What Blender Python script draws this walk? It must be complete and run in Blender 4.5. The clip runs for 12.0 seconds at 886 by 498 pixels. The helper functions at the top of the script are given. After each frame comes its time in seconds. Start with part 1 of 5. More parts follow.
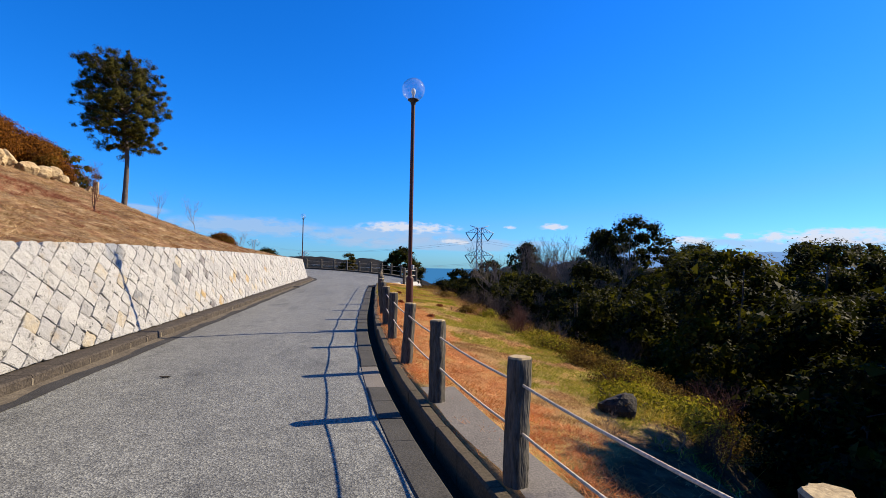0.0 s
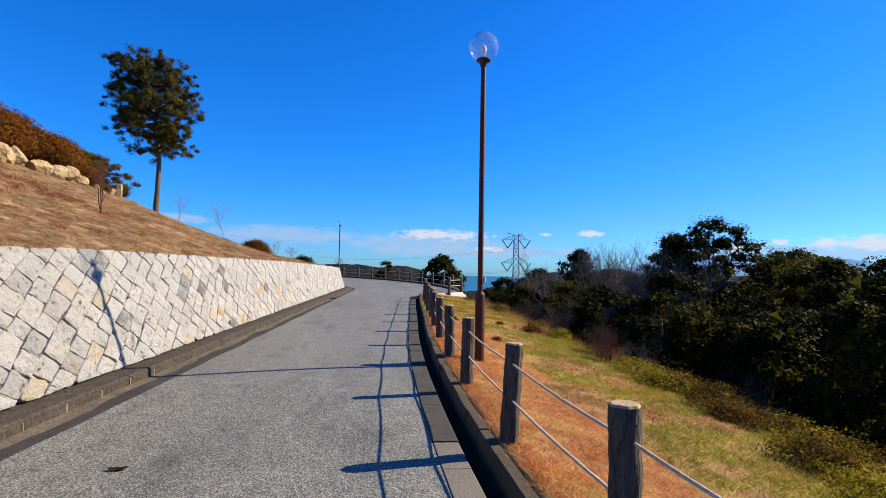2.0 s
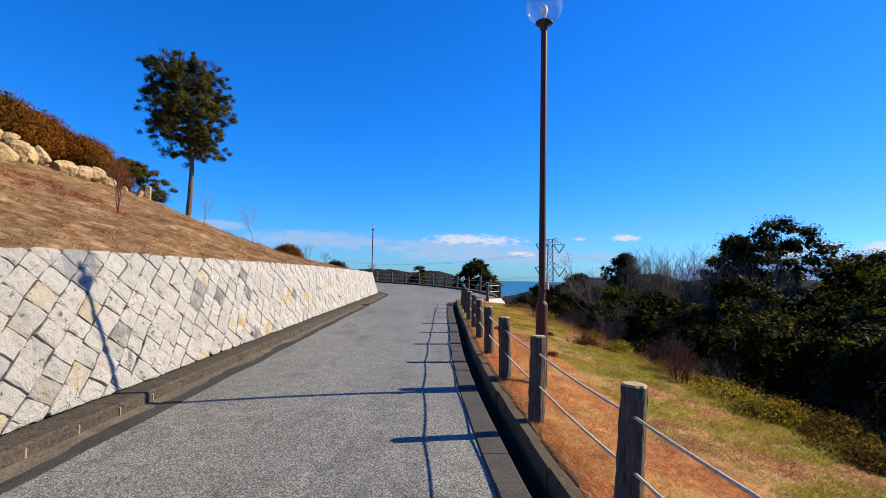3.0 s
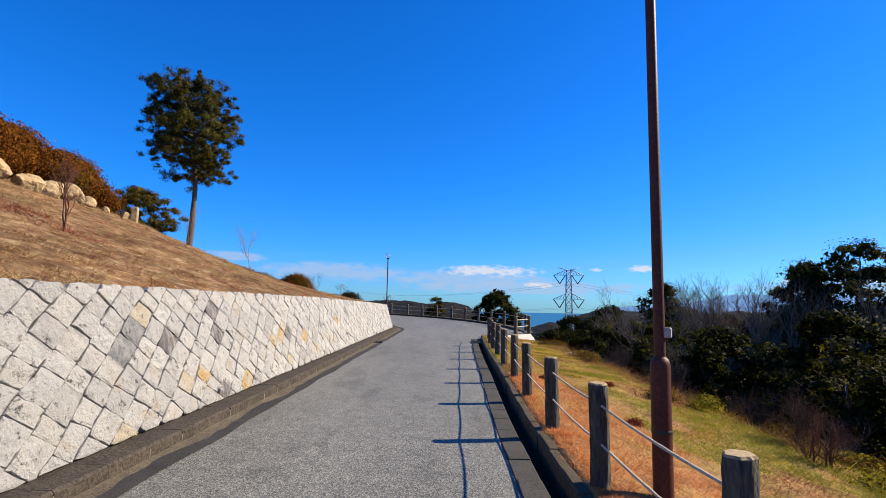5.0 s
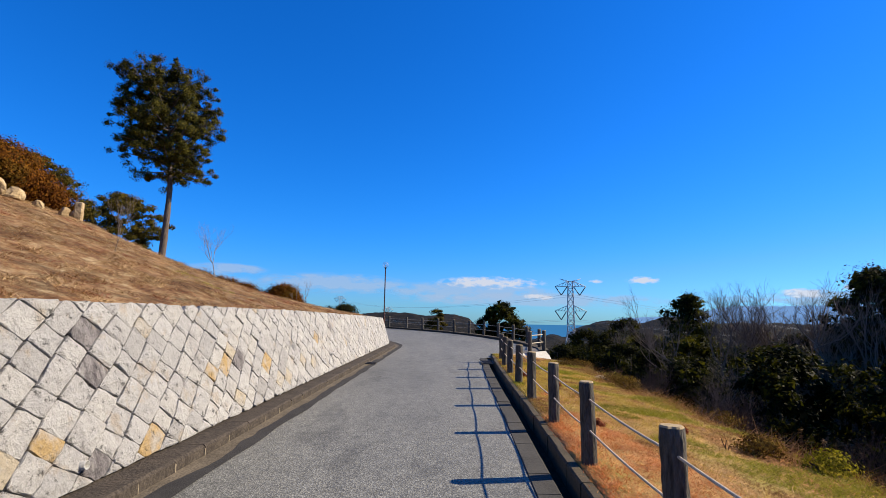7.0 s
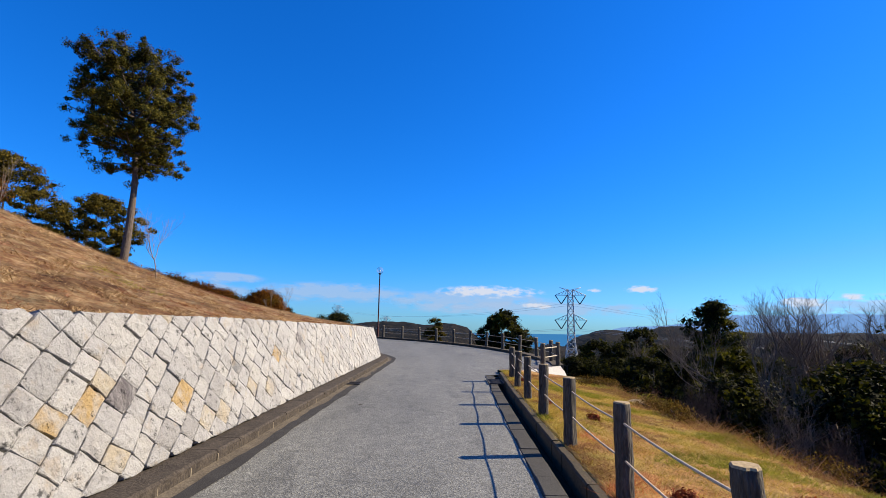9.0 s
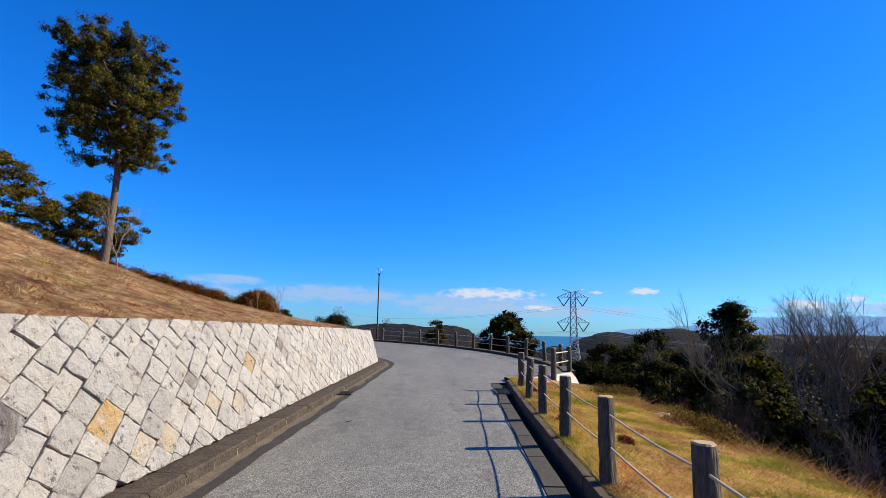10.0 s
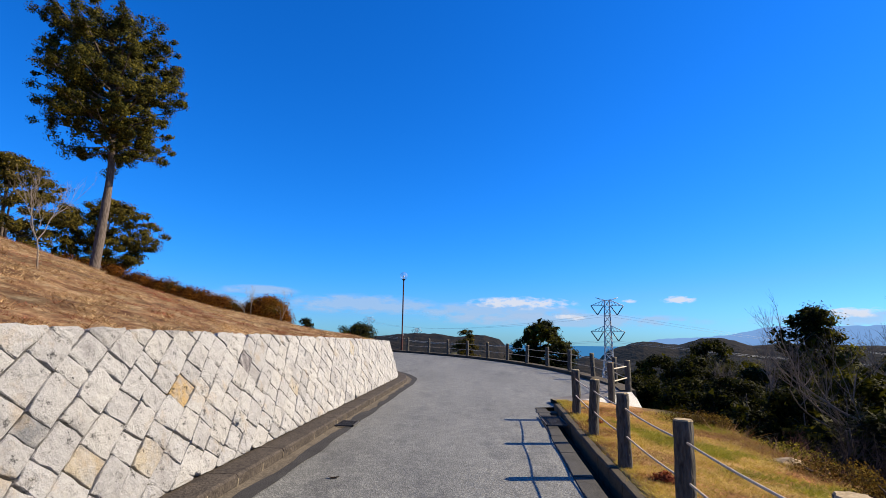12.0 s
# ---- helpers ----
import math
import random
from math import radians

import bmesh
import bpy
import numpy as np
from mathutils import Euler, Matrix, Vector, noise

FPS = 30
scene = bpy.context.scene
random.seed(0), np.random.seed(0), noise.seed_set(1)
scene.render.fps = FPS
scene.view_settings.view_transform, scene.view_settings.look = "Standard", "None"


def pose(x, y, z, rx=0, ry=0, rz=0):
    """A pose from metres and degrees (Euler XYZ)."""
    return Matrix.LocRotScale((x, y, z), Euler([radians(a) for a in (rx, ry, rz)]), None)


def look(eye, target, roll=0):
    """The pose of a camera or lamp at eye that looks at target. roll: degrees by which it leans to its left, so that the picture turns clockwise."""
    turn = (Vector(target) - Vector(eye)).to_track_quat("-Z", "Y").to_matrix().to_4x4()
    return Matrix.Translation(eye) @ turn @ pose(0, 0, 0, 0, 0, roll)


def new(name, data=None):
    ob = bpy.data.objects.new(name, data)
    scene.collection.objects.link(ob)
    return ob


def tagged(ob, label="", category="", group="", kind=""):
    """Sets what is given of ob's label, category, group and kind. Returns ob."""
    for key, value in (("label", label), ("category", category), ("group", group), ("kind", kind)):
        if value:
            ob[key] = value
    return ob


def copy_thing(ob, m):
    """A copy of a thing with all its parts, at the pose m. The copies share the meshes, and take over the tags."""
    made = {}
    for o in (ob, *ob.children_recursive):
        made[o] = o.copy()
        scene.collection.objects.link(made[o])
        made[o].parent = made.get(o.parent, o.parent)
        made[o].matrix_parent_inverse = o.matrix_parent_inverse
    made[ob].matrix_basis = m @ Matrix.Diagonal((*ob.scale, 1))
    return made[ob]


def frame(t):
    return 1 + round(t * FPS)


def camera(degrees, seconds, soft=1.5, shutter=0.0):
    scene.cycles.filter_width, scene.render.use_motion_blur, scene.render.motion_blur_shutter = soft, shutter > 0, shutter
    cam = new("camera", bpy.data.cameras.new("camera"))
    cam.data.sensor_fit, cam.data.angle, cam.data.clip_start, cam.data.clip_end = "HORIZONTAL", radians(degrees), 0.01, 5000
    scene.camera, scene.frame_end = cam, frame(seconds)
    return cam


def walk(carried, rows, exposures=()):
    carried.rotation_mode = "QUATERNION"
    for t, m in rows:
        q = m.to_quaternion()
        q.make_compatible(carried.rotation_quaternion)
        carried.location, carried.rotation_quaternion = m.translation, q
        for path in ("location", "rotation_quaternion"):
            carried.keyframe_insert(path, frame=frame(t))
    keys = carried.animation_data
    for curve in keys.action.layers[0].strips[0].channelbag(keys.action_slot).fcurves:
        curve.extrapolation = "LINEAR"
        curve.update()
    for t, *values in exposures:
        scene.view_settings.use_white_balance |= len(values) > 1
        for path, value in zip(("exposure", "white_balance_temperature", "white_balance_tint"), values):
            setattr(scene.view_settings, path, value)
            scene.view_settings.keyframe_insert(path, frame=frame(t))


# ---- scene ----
cam = camera(82.3, 12.0, soft=0.7)
METRES, EYE, TILT, LEAN, TURN = 16.8, 1.6, 0.0, 0.0, -8.9
ROWS = [
    (0.0, 0.0, 0.0, 0.0, -0.03, 1.56, -1.06),
    (0.5, -0.0127, 0.0407, 0.0016, 0.26, 1.84, -1.07),
    (1.0, -0.0216, 0.0814, 0.0013, 0.91, 2.19, -1.01),
    (1.5, -0.0363, 0.1218, 0.002, 2.52, 2.22, -1.09),
    (2.0, -0.046, 0.16, 0.0029, 3.86, 2.34, -1.04),
    (2.5, -0.0595, 0.1999, 0.004, 5.43, 2.62, -1.11),
    (3.0, -0.0692, 0.2413, 0.0023, 7.47, 2.84, -1.04),
    (5.0, -0.1083, 0.395, 0.0051, 9.21, 6.32, -1.09),
    (5.5, -0.1206, 0.4378, 0.0067, 9.64, 6.98, -1.1),
    (6.0, -0.1294, 0.4794, 0.008, 9.58, 7.25, -1.05),
    (6.5, -0.1368, 0.522, 0.0099, 9.42, 7.44, -1.0),
    (7.0, -0.1448, 0.5633, 0.0086, 9.17, 7.65, -0.99),
    (9.0, -0.1723, 0.727, 0.0096, 8.98, 8.67, -0.98),
    (9.5, -0.1773, 0.7683, 0.0094, 9.04, 8.8, -0.93),
    (10.0, -0.1855, 0.809, 0.0112, 9.16, 8.9, -0.99),
    (10.5, -0.1914, 0.8503, 0.0108, 9.52, 8.98, -0.96),
    (11.0, -0.199, 0.8918, 0.0128, 10.28, 9.42, -0.99),
    (11.5, -0.204, 0.9328, 0.011, 11.47, 9.63, -0.93),
    (12.0, -0.2127, 0.9747, 0.0115, 12.5, 9.91, -0.95),
]
walk(cam, [(t, pose(0, 0, EYE, TILT, LEAN, TURN) @ pose(METRES * x, METRES * y, METRES * z, 90 + pitch, roll, yaw)) for t, x, y, z, yaw, pitch, roll in ROWS],
     exposures=((0.0, 1.0), (5.2, 1.0), (6.0, 0.95), (7.0, 0.90), (9.0, 0.98), (10.0, 1.0), (12.0, 1.0)))

# ---- light ----
SUN_EL, SUN_AZ = 34.0, 12.5          # degrees above the horizon; degrees from +x towards +y
world = bpy.data.worlds.new("sky")
scene.world = world
world.use_nodes = True
wn = world.node_tree.nodes
sky = wn.new("ShaderNodeTexSky")
sky.sky_type, sky.sun_disc = "NISHITA", False
sky.sun_elevation, sky.sun_rotation = radians(SUN_EL), radians(90 - SUN_AZ)
sky.air_density, sky.dust_density, sky.ozone_density, sky.altitude = 1.0, 0.2, 3.0, 300
tint = wn.new("ShaderNodeHueSaturation")
tint.inputs["Saturation"].default_value, tint.inputs["Value"].default_value = 1.2, 1.0
world.node_tree.links.new(sky.outputs[0], tint.inputs["Color"])
blue = wn.new("ShaderNodeMix")
blue.data_type, blue.blend_type = "RGBA", "MULTIPLY"
blue.inputs[0].default_value = 1.0
haze = wn.new("ShaderNodeSeparateColor")
world.node_tree.links.new(sky.outputs[0], haze.inputs[0])
low = wn.new("ShaderNodeMapRange")
low.inputs["From Min"].default_value, low.inputs["From Max"].default_value = 0.8, 4.5
world.node_tree.links.new(haze.outputs[0], low.inputs["Value"])
hue = wn.new("ShaderNodeMix")
hue.data_type = "RGBA"
hue.inputs[6].default_value, hue.inputs[7].default_value = (0.10, 0.98, 1.90, 1), (0.34, 0.79, 1.56, 1)
world.node_tree.links.new(low.outputs[0], hue.inputs[0])
world.node_tree.links.new(hue.outputs[2], blue.inputs[7])
world.node_tree.links.new(tint.outputs[0], blue.inputs[6])
world.node_tree.links.new(blue.outputs[2], wn["Background"].inputs["Color"])
wn["Background"].inputs["Strength"].default_value = 0.0575
sun_data = bpy.data.lights.new("sun", "SUN")
sun_data.energy, sun_data.angle, sun_data.color = 5.0, radians(0.53), (1.0, 0.86, 0.64)
sun = new("sun", sun_data)
sa, se = radians(SUN_AZ), radians(SUN_EL)
sun.matrix_world = look((40 * math.cos(sa) * math.cos(se), 10 + 40 * math.sin(sa) * math.cos(se), 40 * math.sin(se)), (0, 10, 0))

# ---- materials ----


def material(name, rough=0.85, spec=0.3, metal=0.0):
    m = bpy.data.materials.new(name)
    m.use_nodes = True
    b = m.node_tree.nodes["Principled BSDF"]
    b.inputs["Roughness"].default_value = rough
    b.inputs["Specular IOR Level"].default_value = spec
    b.inputs["Metallic"].default_value = metal
    return m, m.node_tree, b


def position(nt, scale=(1, 1, 1)):
    g = nt.nodes.new("ShaderNodeNewGeometry")
    mp = nt.nodes.new("ShaderNodeMapping")
    mp.inputs["Scale"].default_value = scale
    nt.links.new(g.outputs["Position"], mp.inputs["Vector"])
    return mp.outputs[0]


def noise_of(nt, vec, scale, detail=4.0, rough=0.6):
    n = nt.nodes.new("ShaderNodeTexNoise")
    n.inputs["Scale"].default_value, n.inputs["Detail"].default_value, n.inputs["Roughness"].default_value = scale, detail, rough
    nt.links.new(vec, n.inputs["Vector"])
    return n.outputs["Fac"]


def ramp(nt, fac, stops):
    r = nt.nodes.new("ShaderNodeValToRGB")
    el = r.color_ramp.elements
    while len(el) < len(stops):
        el.new(0.5)
    for e, (p, c) in zip(el, stops):
        e.position = p
        e.color = (*c, 1) if isinstance(c, tuple) else (c, c, c, 1)
    nt.links.new(fac, r.inputs[0])
    return r.outputs[0]


def mix(nt, fac, a, b, mode="MIX"):
    m = nt.nodes.new("ShaderNodeMix")
    m.data_type, m.blend_type = "RGBA", mode
    for sock, v in ((m.inputs[0], fac), (m.inputs[6], a), (m.inputs[7], b)):
        if isinstance(v, (int, float)):
            sock.default_value = v
        elif isinstance(v, tuple):
            sock.default_value = (*v, 1)
        else:
            nt.links.new(v, sock)
    return m.outputs[2]


def bump(nt, bsdf, height, strength, distance=0.01):
    b = nt.nodes.new("ShaderNodeBump")
    b.inputs["Strength"].default_value, b.inputs["Distance"].default_value = strength, distance
    nt.links.new(height, b.inputs["Height"])
    nt.links.new(b.outputs[0], bsdf.inputs["Normal"])


def simple(name, dark, light, scale=8.0, rough=0.85, spec=0.25, bumps=0.4, fine=60.0, metal=0.0, island=0.0, stretch=(1, 1, 1), dist=0.01):
    """A two-scale mottled surface between two colours."""
    m, nt, b = material(name, rough, spec, metal)
    p = position(nt, stretch)
    big, small = noise_of(nt, p, scale), noise_of(nt, p, fine, 3.0)
    c = ramp(nt, big, [(0.3, dark), (0.7, light)])
    c = mix(nt, 0.55, c, ramp(nt, small, [(0.3, tuple(v * 0.6 for v in dark)), (0.7, tuple(min(1, v * 1.2) for v in light))]))
    if island:
        g = nt.nodes.new("ShaderNodeNewGeometry")
        c = mix(nt, island, c, ramp(nt, g.outputs["Random Per Island"], [(0.0, dark), (0.55, light), (1.0, tuple(min(1, v * 1.5) for v in light))]))
    nt.links.new(c, b.inputs["Base Color"])
    if bumps:
        bump(nt, b, small, bumps, dist)
    return m


def asphalt():
    m, nt, b = material("asphalt", 0.72, 0.42)
    p = position(nt)
    v = nt.nodes.new("ShaderNodeTexVoronoi")
    v.inputs["Scale"].default_value = 78.0
    nt.links.new(p, v.inputs["Vector"])
    grit = ramp(nt, v.outputs["Color"], [(0.17, (0.020, 0.0205, 0.020)), (0.5, (0.118, 0.118, 0.108)), (0.85, (0.345, 0.345, 0.316))])
    speck = ramp(nt, noise_of(nt, p, 62.0, 5.0, 0.75), [(0.38, (0.038, 0.0382, 0.036)), (0.63, (0.232, 0.231, 0.21))])
    c = mix(nt, 0.5, grit, speck)
    wear = ramp(nt, noise_of(nt, position(nt, (0.645, 0.221, 0.57)), 0.9, 4.0), [(0.3, 0.8), (0.7, 1.12)])
    c = mix(nt, 1.0, c, wear, "MULTIPLY")
    blot = ramp(nt, noise_of(nt, p, 5.0, 5.0), [(0.3, 0.80), (0.65, 1.08)])
    c = mix(nt, 1.0, c, blot, "MULTIPLY")
    seam = ramp(nt, noise_of(nt, position(nt, (1.0, 0.35, 1.0)), 1.7, 6.0, 0.7), [(0.36, 0.72), (0.47, 1.0), (0.62, 1.0), (0.72, 1.16)])
    c = mix(nt, 1.0, mix(nt, 1.0, c, seam, "MULTIPLY"), (1.06, 1.05, 0.99), "MULTIPLY")
    nt.links.new(c, b.inputs["Base Color"])
    bump(nt, b, v.outputs["Distance"], 0.7, 0.006)
    return m


def granite(name, joined, tint=None, streaky=0.0):
    m, nt, b = material(name, 0.85, 0.25)
    p = position(nt)
    o = nt.nodes.new("ShaderNodeNewGeometry") if joined else nt.nodes.new("ShaderNodeObjectInfo")
    chance = o.outputs["Random Per Island"] if joined else o.outputs["Random"]
    base = ramp(nt, chance, [(0.0, (0.290, 0.282, 0.270)), (0.2, (0.378, 0.368, 0.350)), (0.4, (0.332, 0.322, 0.308)), (0.6, (0.395, 0.383, 0.360)),
                             (0.8, (0.365, 0.350, 0.322)), (0.92, (0.380, 0.369, 0.350)), (1.0, (0.270, 0.260, 0.248))])
    if tint:
        patchy = ramp(nt, noise_of(nt, p, 5.0, 5.0, 0.65), [(0.36, 0.25), (0.56, 0.95)])
        base = mix(nt, patchy, base, tint)
    stain = ramp(nt, noise_of(nt, p, 3.1, 5.0, 0.65), [(0.58, 0.0), (0.68, 1.0)])
    c = mix(nt, stain, base, mix(nt, 0.34, base, (0.304, 0.204, 0.0861)))
    grey = ramp(nt, noise_of(nt, position(nt, (0.743, 1, 0.644)), 2.3, 5.0, 0.7), [(0.55, 0.0), (0.70, 0.6)])
    c = mix(nt, grey, c, (0.202, 0.192, 0.188))
    streak = ramp(nt, noise_of(nt, position(nt, (1, 2.6, 0.7)), 1.25 if not streaky else 3.2, 6.0, 0.75), [(0.61 - 0.2 * streaky, 0.0), (0.69 - 0.14 * streaky, 0.8)])
    c = mix(nt, streak, c, (0.080, 0.070, 0.072))
    v = nt.nodes.new("ShaderNodeTexVoronoi")
    v.inputs["Scale"].default_value = 120.0
    nt.links.new(p, v.inputs["Vector"])
    c = mix(nt, 1.0, c, ramp(nt, v.outputs["Color"], [(0.1, 0.90), (0.45, 1.0), (1.0, 1.05)]), "MULTIPLY")
    rough = noise_of(nt, p, 13.0, 9.0, 0.70)
    c = mix(nt, 1.0, c, ramp(nt, rough, [(0.27, 0.60), (0.42, 0.97), (0.8, 1.08)]), "MULTIPLY")
    c = mix(nt, 1.0, c, ramp(nt, noise_of(nt, p, 55.0, 4.0, 0.7), [(0.33, 0.84), (0.5, 0.98), (0.75, 1.05)]), "MULTIPLY")
    mark = noise_of(nt, position(nt, (0.902, 0.92, 1)), 9.0, 10.0, 0.76)
    c = mix(nt, 1.0, c, ramp(nt, mark, [(0.365, 0.2), (0.43, 1.0)]), "MULTIPLY")
    nt.links.new(c, b.inputs["Base Color"])
    bump(nt, b, rough, 1.0, 0.06)
    return m


def ground_material():
    m, nt, b = material("dry_turf", 0.95, 0.1)
    p = position(nt)
    fine = noise_of(nt, p, 14.0, 6.0, 0.75)
    hill = ramp(nt, noise_of(nt, position(nt, (1.1, 0.8, 1.0)), 3.4, 8.0, 0.8), [(0.34, (0.095, 0.040, 0.020)), (0.45, (0.19, 0.098, 0.046)), (0.55, (0.29, 0.185, 0.092)), (0.66, (0.45, 0.345, 0.20))])
    verge = ramp(nt, noise_of(nt, p, 0.9, 5.0), [(0.3, (0.36, 0.130, 0.048)), (0.5, (0.46, 0.265, 0.105)), (0.7, (0.34, 0.305, 0.075))])
    sep = nt.nodes.new("ShaderNodeSeparateXYZ")
    nt.links.new(p, sep.inputs[0])
    right = ramp(nt, sep.outputs[0], [(0.0, 0.0), (0.3, 1.0)])
    hill = mix(nt, 1.0, hill, ramp(nt, noise_of(nt, position(nt, (1.2, 0.5, 1.0)), 1.1, 4.0, 0.6), [(0.35, 0.58), (0.5, 0.92), (0.65, 1.15)]), "MULTIPLY")
    c = mix(nt, right, hill, verge)
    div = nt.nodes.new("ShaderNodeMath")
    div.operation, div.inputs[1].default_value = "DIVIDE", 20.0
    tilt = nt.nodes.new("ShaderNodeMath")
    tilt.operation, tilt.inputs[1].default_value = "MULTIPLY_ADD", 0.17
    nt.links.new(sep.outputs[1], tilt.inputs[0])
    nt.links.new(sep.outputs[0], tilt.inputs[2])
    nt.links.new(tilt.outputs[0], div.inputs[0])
    # ground turns dark green-brown past the turf's edge, set by position
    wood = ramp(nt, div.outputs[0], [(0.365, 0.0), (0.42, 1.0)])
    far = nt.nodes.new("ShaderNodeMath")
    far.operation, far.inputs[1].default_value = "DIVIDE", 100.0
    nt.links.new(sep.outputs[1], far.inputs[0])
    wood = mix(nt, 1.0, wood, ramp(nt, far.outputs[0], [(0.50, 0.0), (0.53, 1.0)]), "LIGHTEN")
    # tree shade put into the ground colour as dark brown, on the bank beside the first posts
    bank = nt.nodes.new("ShaderNodeMath")
    bank.operation = "SUBTRACT"
    nt.links.new(sep.outputs[0], bank.inputs[0])
    nt.links.new(sep.outputs[1], bank.inputs[1])
    shift = nt.nodes.new("ShaderNodeMath")
    shift.operation, shift.inputs[1].default_value = "ADD", 2.6
    nt.links.new(bank.outputs[0], shift.inputs[0])
    past = ramp(nt, sep.outputs[0], [(0.95, 0.0), (1.0, 1.0)])
    bank_shade = mix(nt, 1.0, past, ramp(nt, shift.outputs[0], [(0.3, 0.0), (0.9, 1.0)]), "MULTIPLY")
    c = mix(nt, bank_shade, c, ramp(nt, noise_of(nt, p, 6.0, 6.0, 0.7), [(0.35, (0.028, 0.020, 0.012)), (0.65, (0.115, 0.075, 0.042))]))
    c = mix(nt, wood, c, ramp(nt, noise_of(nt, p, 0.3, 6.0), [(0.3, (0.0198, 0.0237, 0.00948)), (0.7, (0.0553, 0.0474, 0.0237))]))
    c = mix(nt, 1.0, c, ramp(nt, noise_of(nt, p, 4.0, 7.0, 0.75), [(0.34, 0.5), (0.5, 0.95), (0.66, 1.3)]), "MULTIPLY")
    c = mix(nt, 1.0, c, ramp(nt, fine, [(0.25, 0.55), (0.7, 1.2)]), "MULTIPLY")
    nt.links.new(c, b.inputs["Base Color"])
    bump(nt, b, fine, 0.9, 0.06)
    return m


def let_through(nt, bsdf, colour, share):
    """Thin blades and leaves pass on a share of the light that falls on their far side."""
    thin = nt.nodes.new("ShaderNodeBsdfTranslucent")
    nt.links.new(mix(nt, 1.0, colour, (1.0, 1.0, 0.6), "MULTIPLY"), thin.inputs["Color"])
    both = nt.nodes.new("ShaderNodeMixShader")
    both.inputs[0].default_value = share
    nt.links.new(bsdf.outputs[0], both.inputs[1])
    nt.links.new(thin.outputs[0], both.inputs[2])
    nt.links.new(both.outputs[0], nt.nodes["Material Output"].inputs["Surface"])


def grass_material(name, stops, through_light=0.35):
    m, nt, b = material(name, 0.8, 0.15)
    g = nt.nodes.new("ShaderNodeNewGeometry")
    c = ramp(nt, g.outputs["Random Per Island"], stops)
    c = mix(nt, 1.0, c, ramp(nt, noise_of(nt, position(nt), 1.1, 4.0), [(0.3, 0.7), (0.7, 1.2)]), "MULTIPLY")
    nt.links.new(c, b.inputs["Base Color"])
    let_through(nt, b, c, through_light)
    return m


def leaf_material(name, dark, mid, light, rough=0.5, spec=0.3, patch=None, through_light=0.3):
    m, nt, b = material(name, rough, spec)
    g = nt.nodes.new("ShaderNodeNewGeometry")
    c = ramp(nt, g.outputs["Random Per Island"], [(0.0, dark), (0.6, mid), (1.0, light)])
    if patch:
        c = mix(nt, ramp(nt, noise_of(nt, position(nt), 0.42, 4.0, 0.7), [(0.55, 0.0), (0.66, 0.8)]), c, patch)
    c = mix(nt, 1.0, c, ramp(nt, noise_of(nt, position(nt), 0.8, 3.0), [(0.3, 0.7), (0.7, 1.25)]), "MULTIPLY")
    nt.links.new(c, b.inputs["Base Color"])
    let_through(nt, b, c, through_light)
    return m


def glass_material():
    m = bpy.data.materials.new("clear_glass")
    m.use_nodes = True
    nt = m.node_tree
    nt.nodes.remove(nt.nodes["Principled BSDF"])
    clear = nt.nodes.new("ShaderNodeBsdfTransparent")
    clear.inputs["Color"].default_value = (0.93, 0.95, 0.96, 1)
    # a white diffuse share stands in for the globe's bright sheen
    sheen_white = nt.nodes.new("ShaderNodeBsdfDiffuse")
    sheen_white.inputs["Color"].default_value = (0.8, 0.82, 0.84, 1)
    film = nt.nodes.new("ShaderNodeMixShader")
    film.inputs[0].default_value = 0.085
    nt.links.new(clear.outputs[0], film.inputs[1])
    nt.links.new(sheen_white.outputs[0], film.inputs[2])
    sheen = nt.nodes.new("ShaderNodeBsdfGlossy")
    sheen.inputs["Roughness"].default_value = 0.06
    rim = nt.nodes.new("ShaderNodeLayerWeight")
    rim.inputs["Blend"].default_value = 0.5
    fres = ramp(nt, rim.outputs["Facing"], [(0.5, 0.04), (1.0, 0.65)])
    both = nt.nodes.new("ShaderNodeMixShader")
    nt.links.new(fres, both.inputs[0])
    nt.links.new(film.outputs[0], both.inputs[1])
    nt.links.new(sheen.outputs[0], both.inputs[2])
    nt.links.new(both.outputs[0], nt.nodes["Material Output"].inputs["Surface"])
    return m


def glow(name, colour, strength):
    m = bpy.data.materials.new(name)
    m.use_nodes = True
    b = m.node_tree.nodes["Principled BSDF"]
    b.inputs["Base Color"].default_value = (*[0.08 * v for v in colour], 1)
    b.inputs["Roughness"].default_value = 1.0
    b.inputs["Specular IOR Level"].default_value = 0.0
    b.inputs["Emission Color"].default_value = (*colour, 1)
    b.inputs["Emission Strength"].default_value = strength
    return m


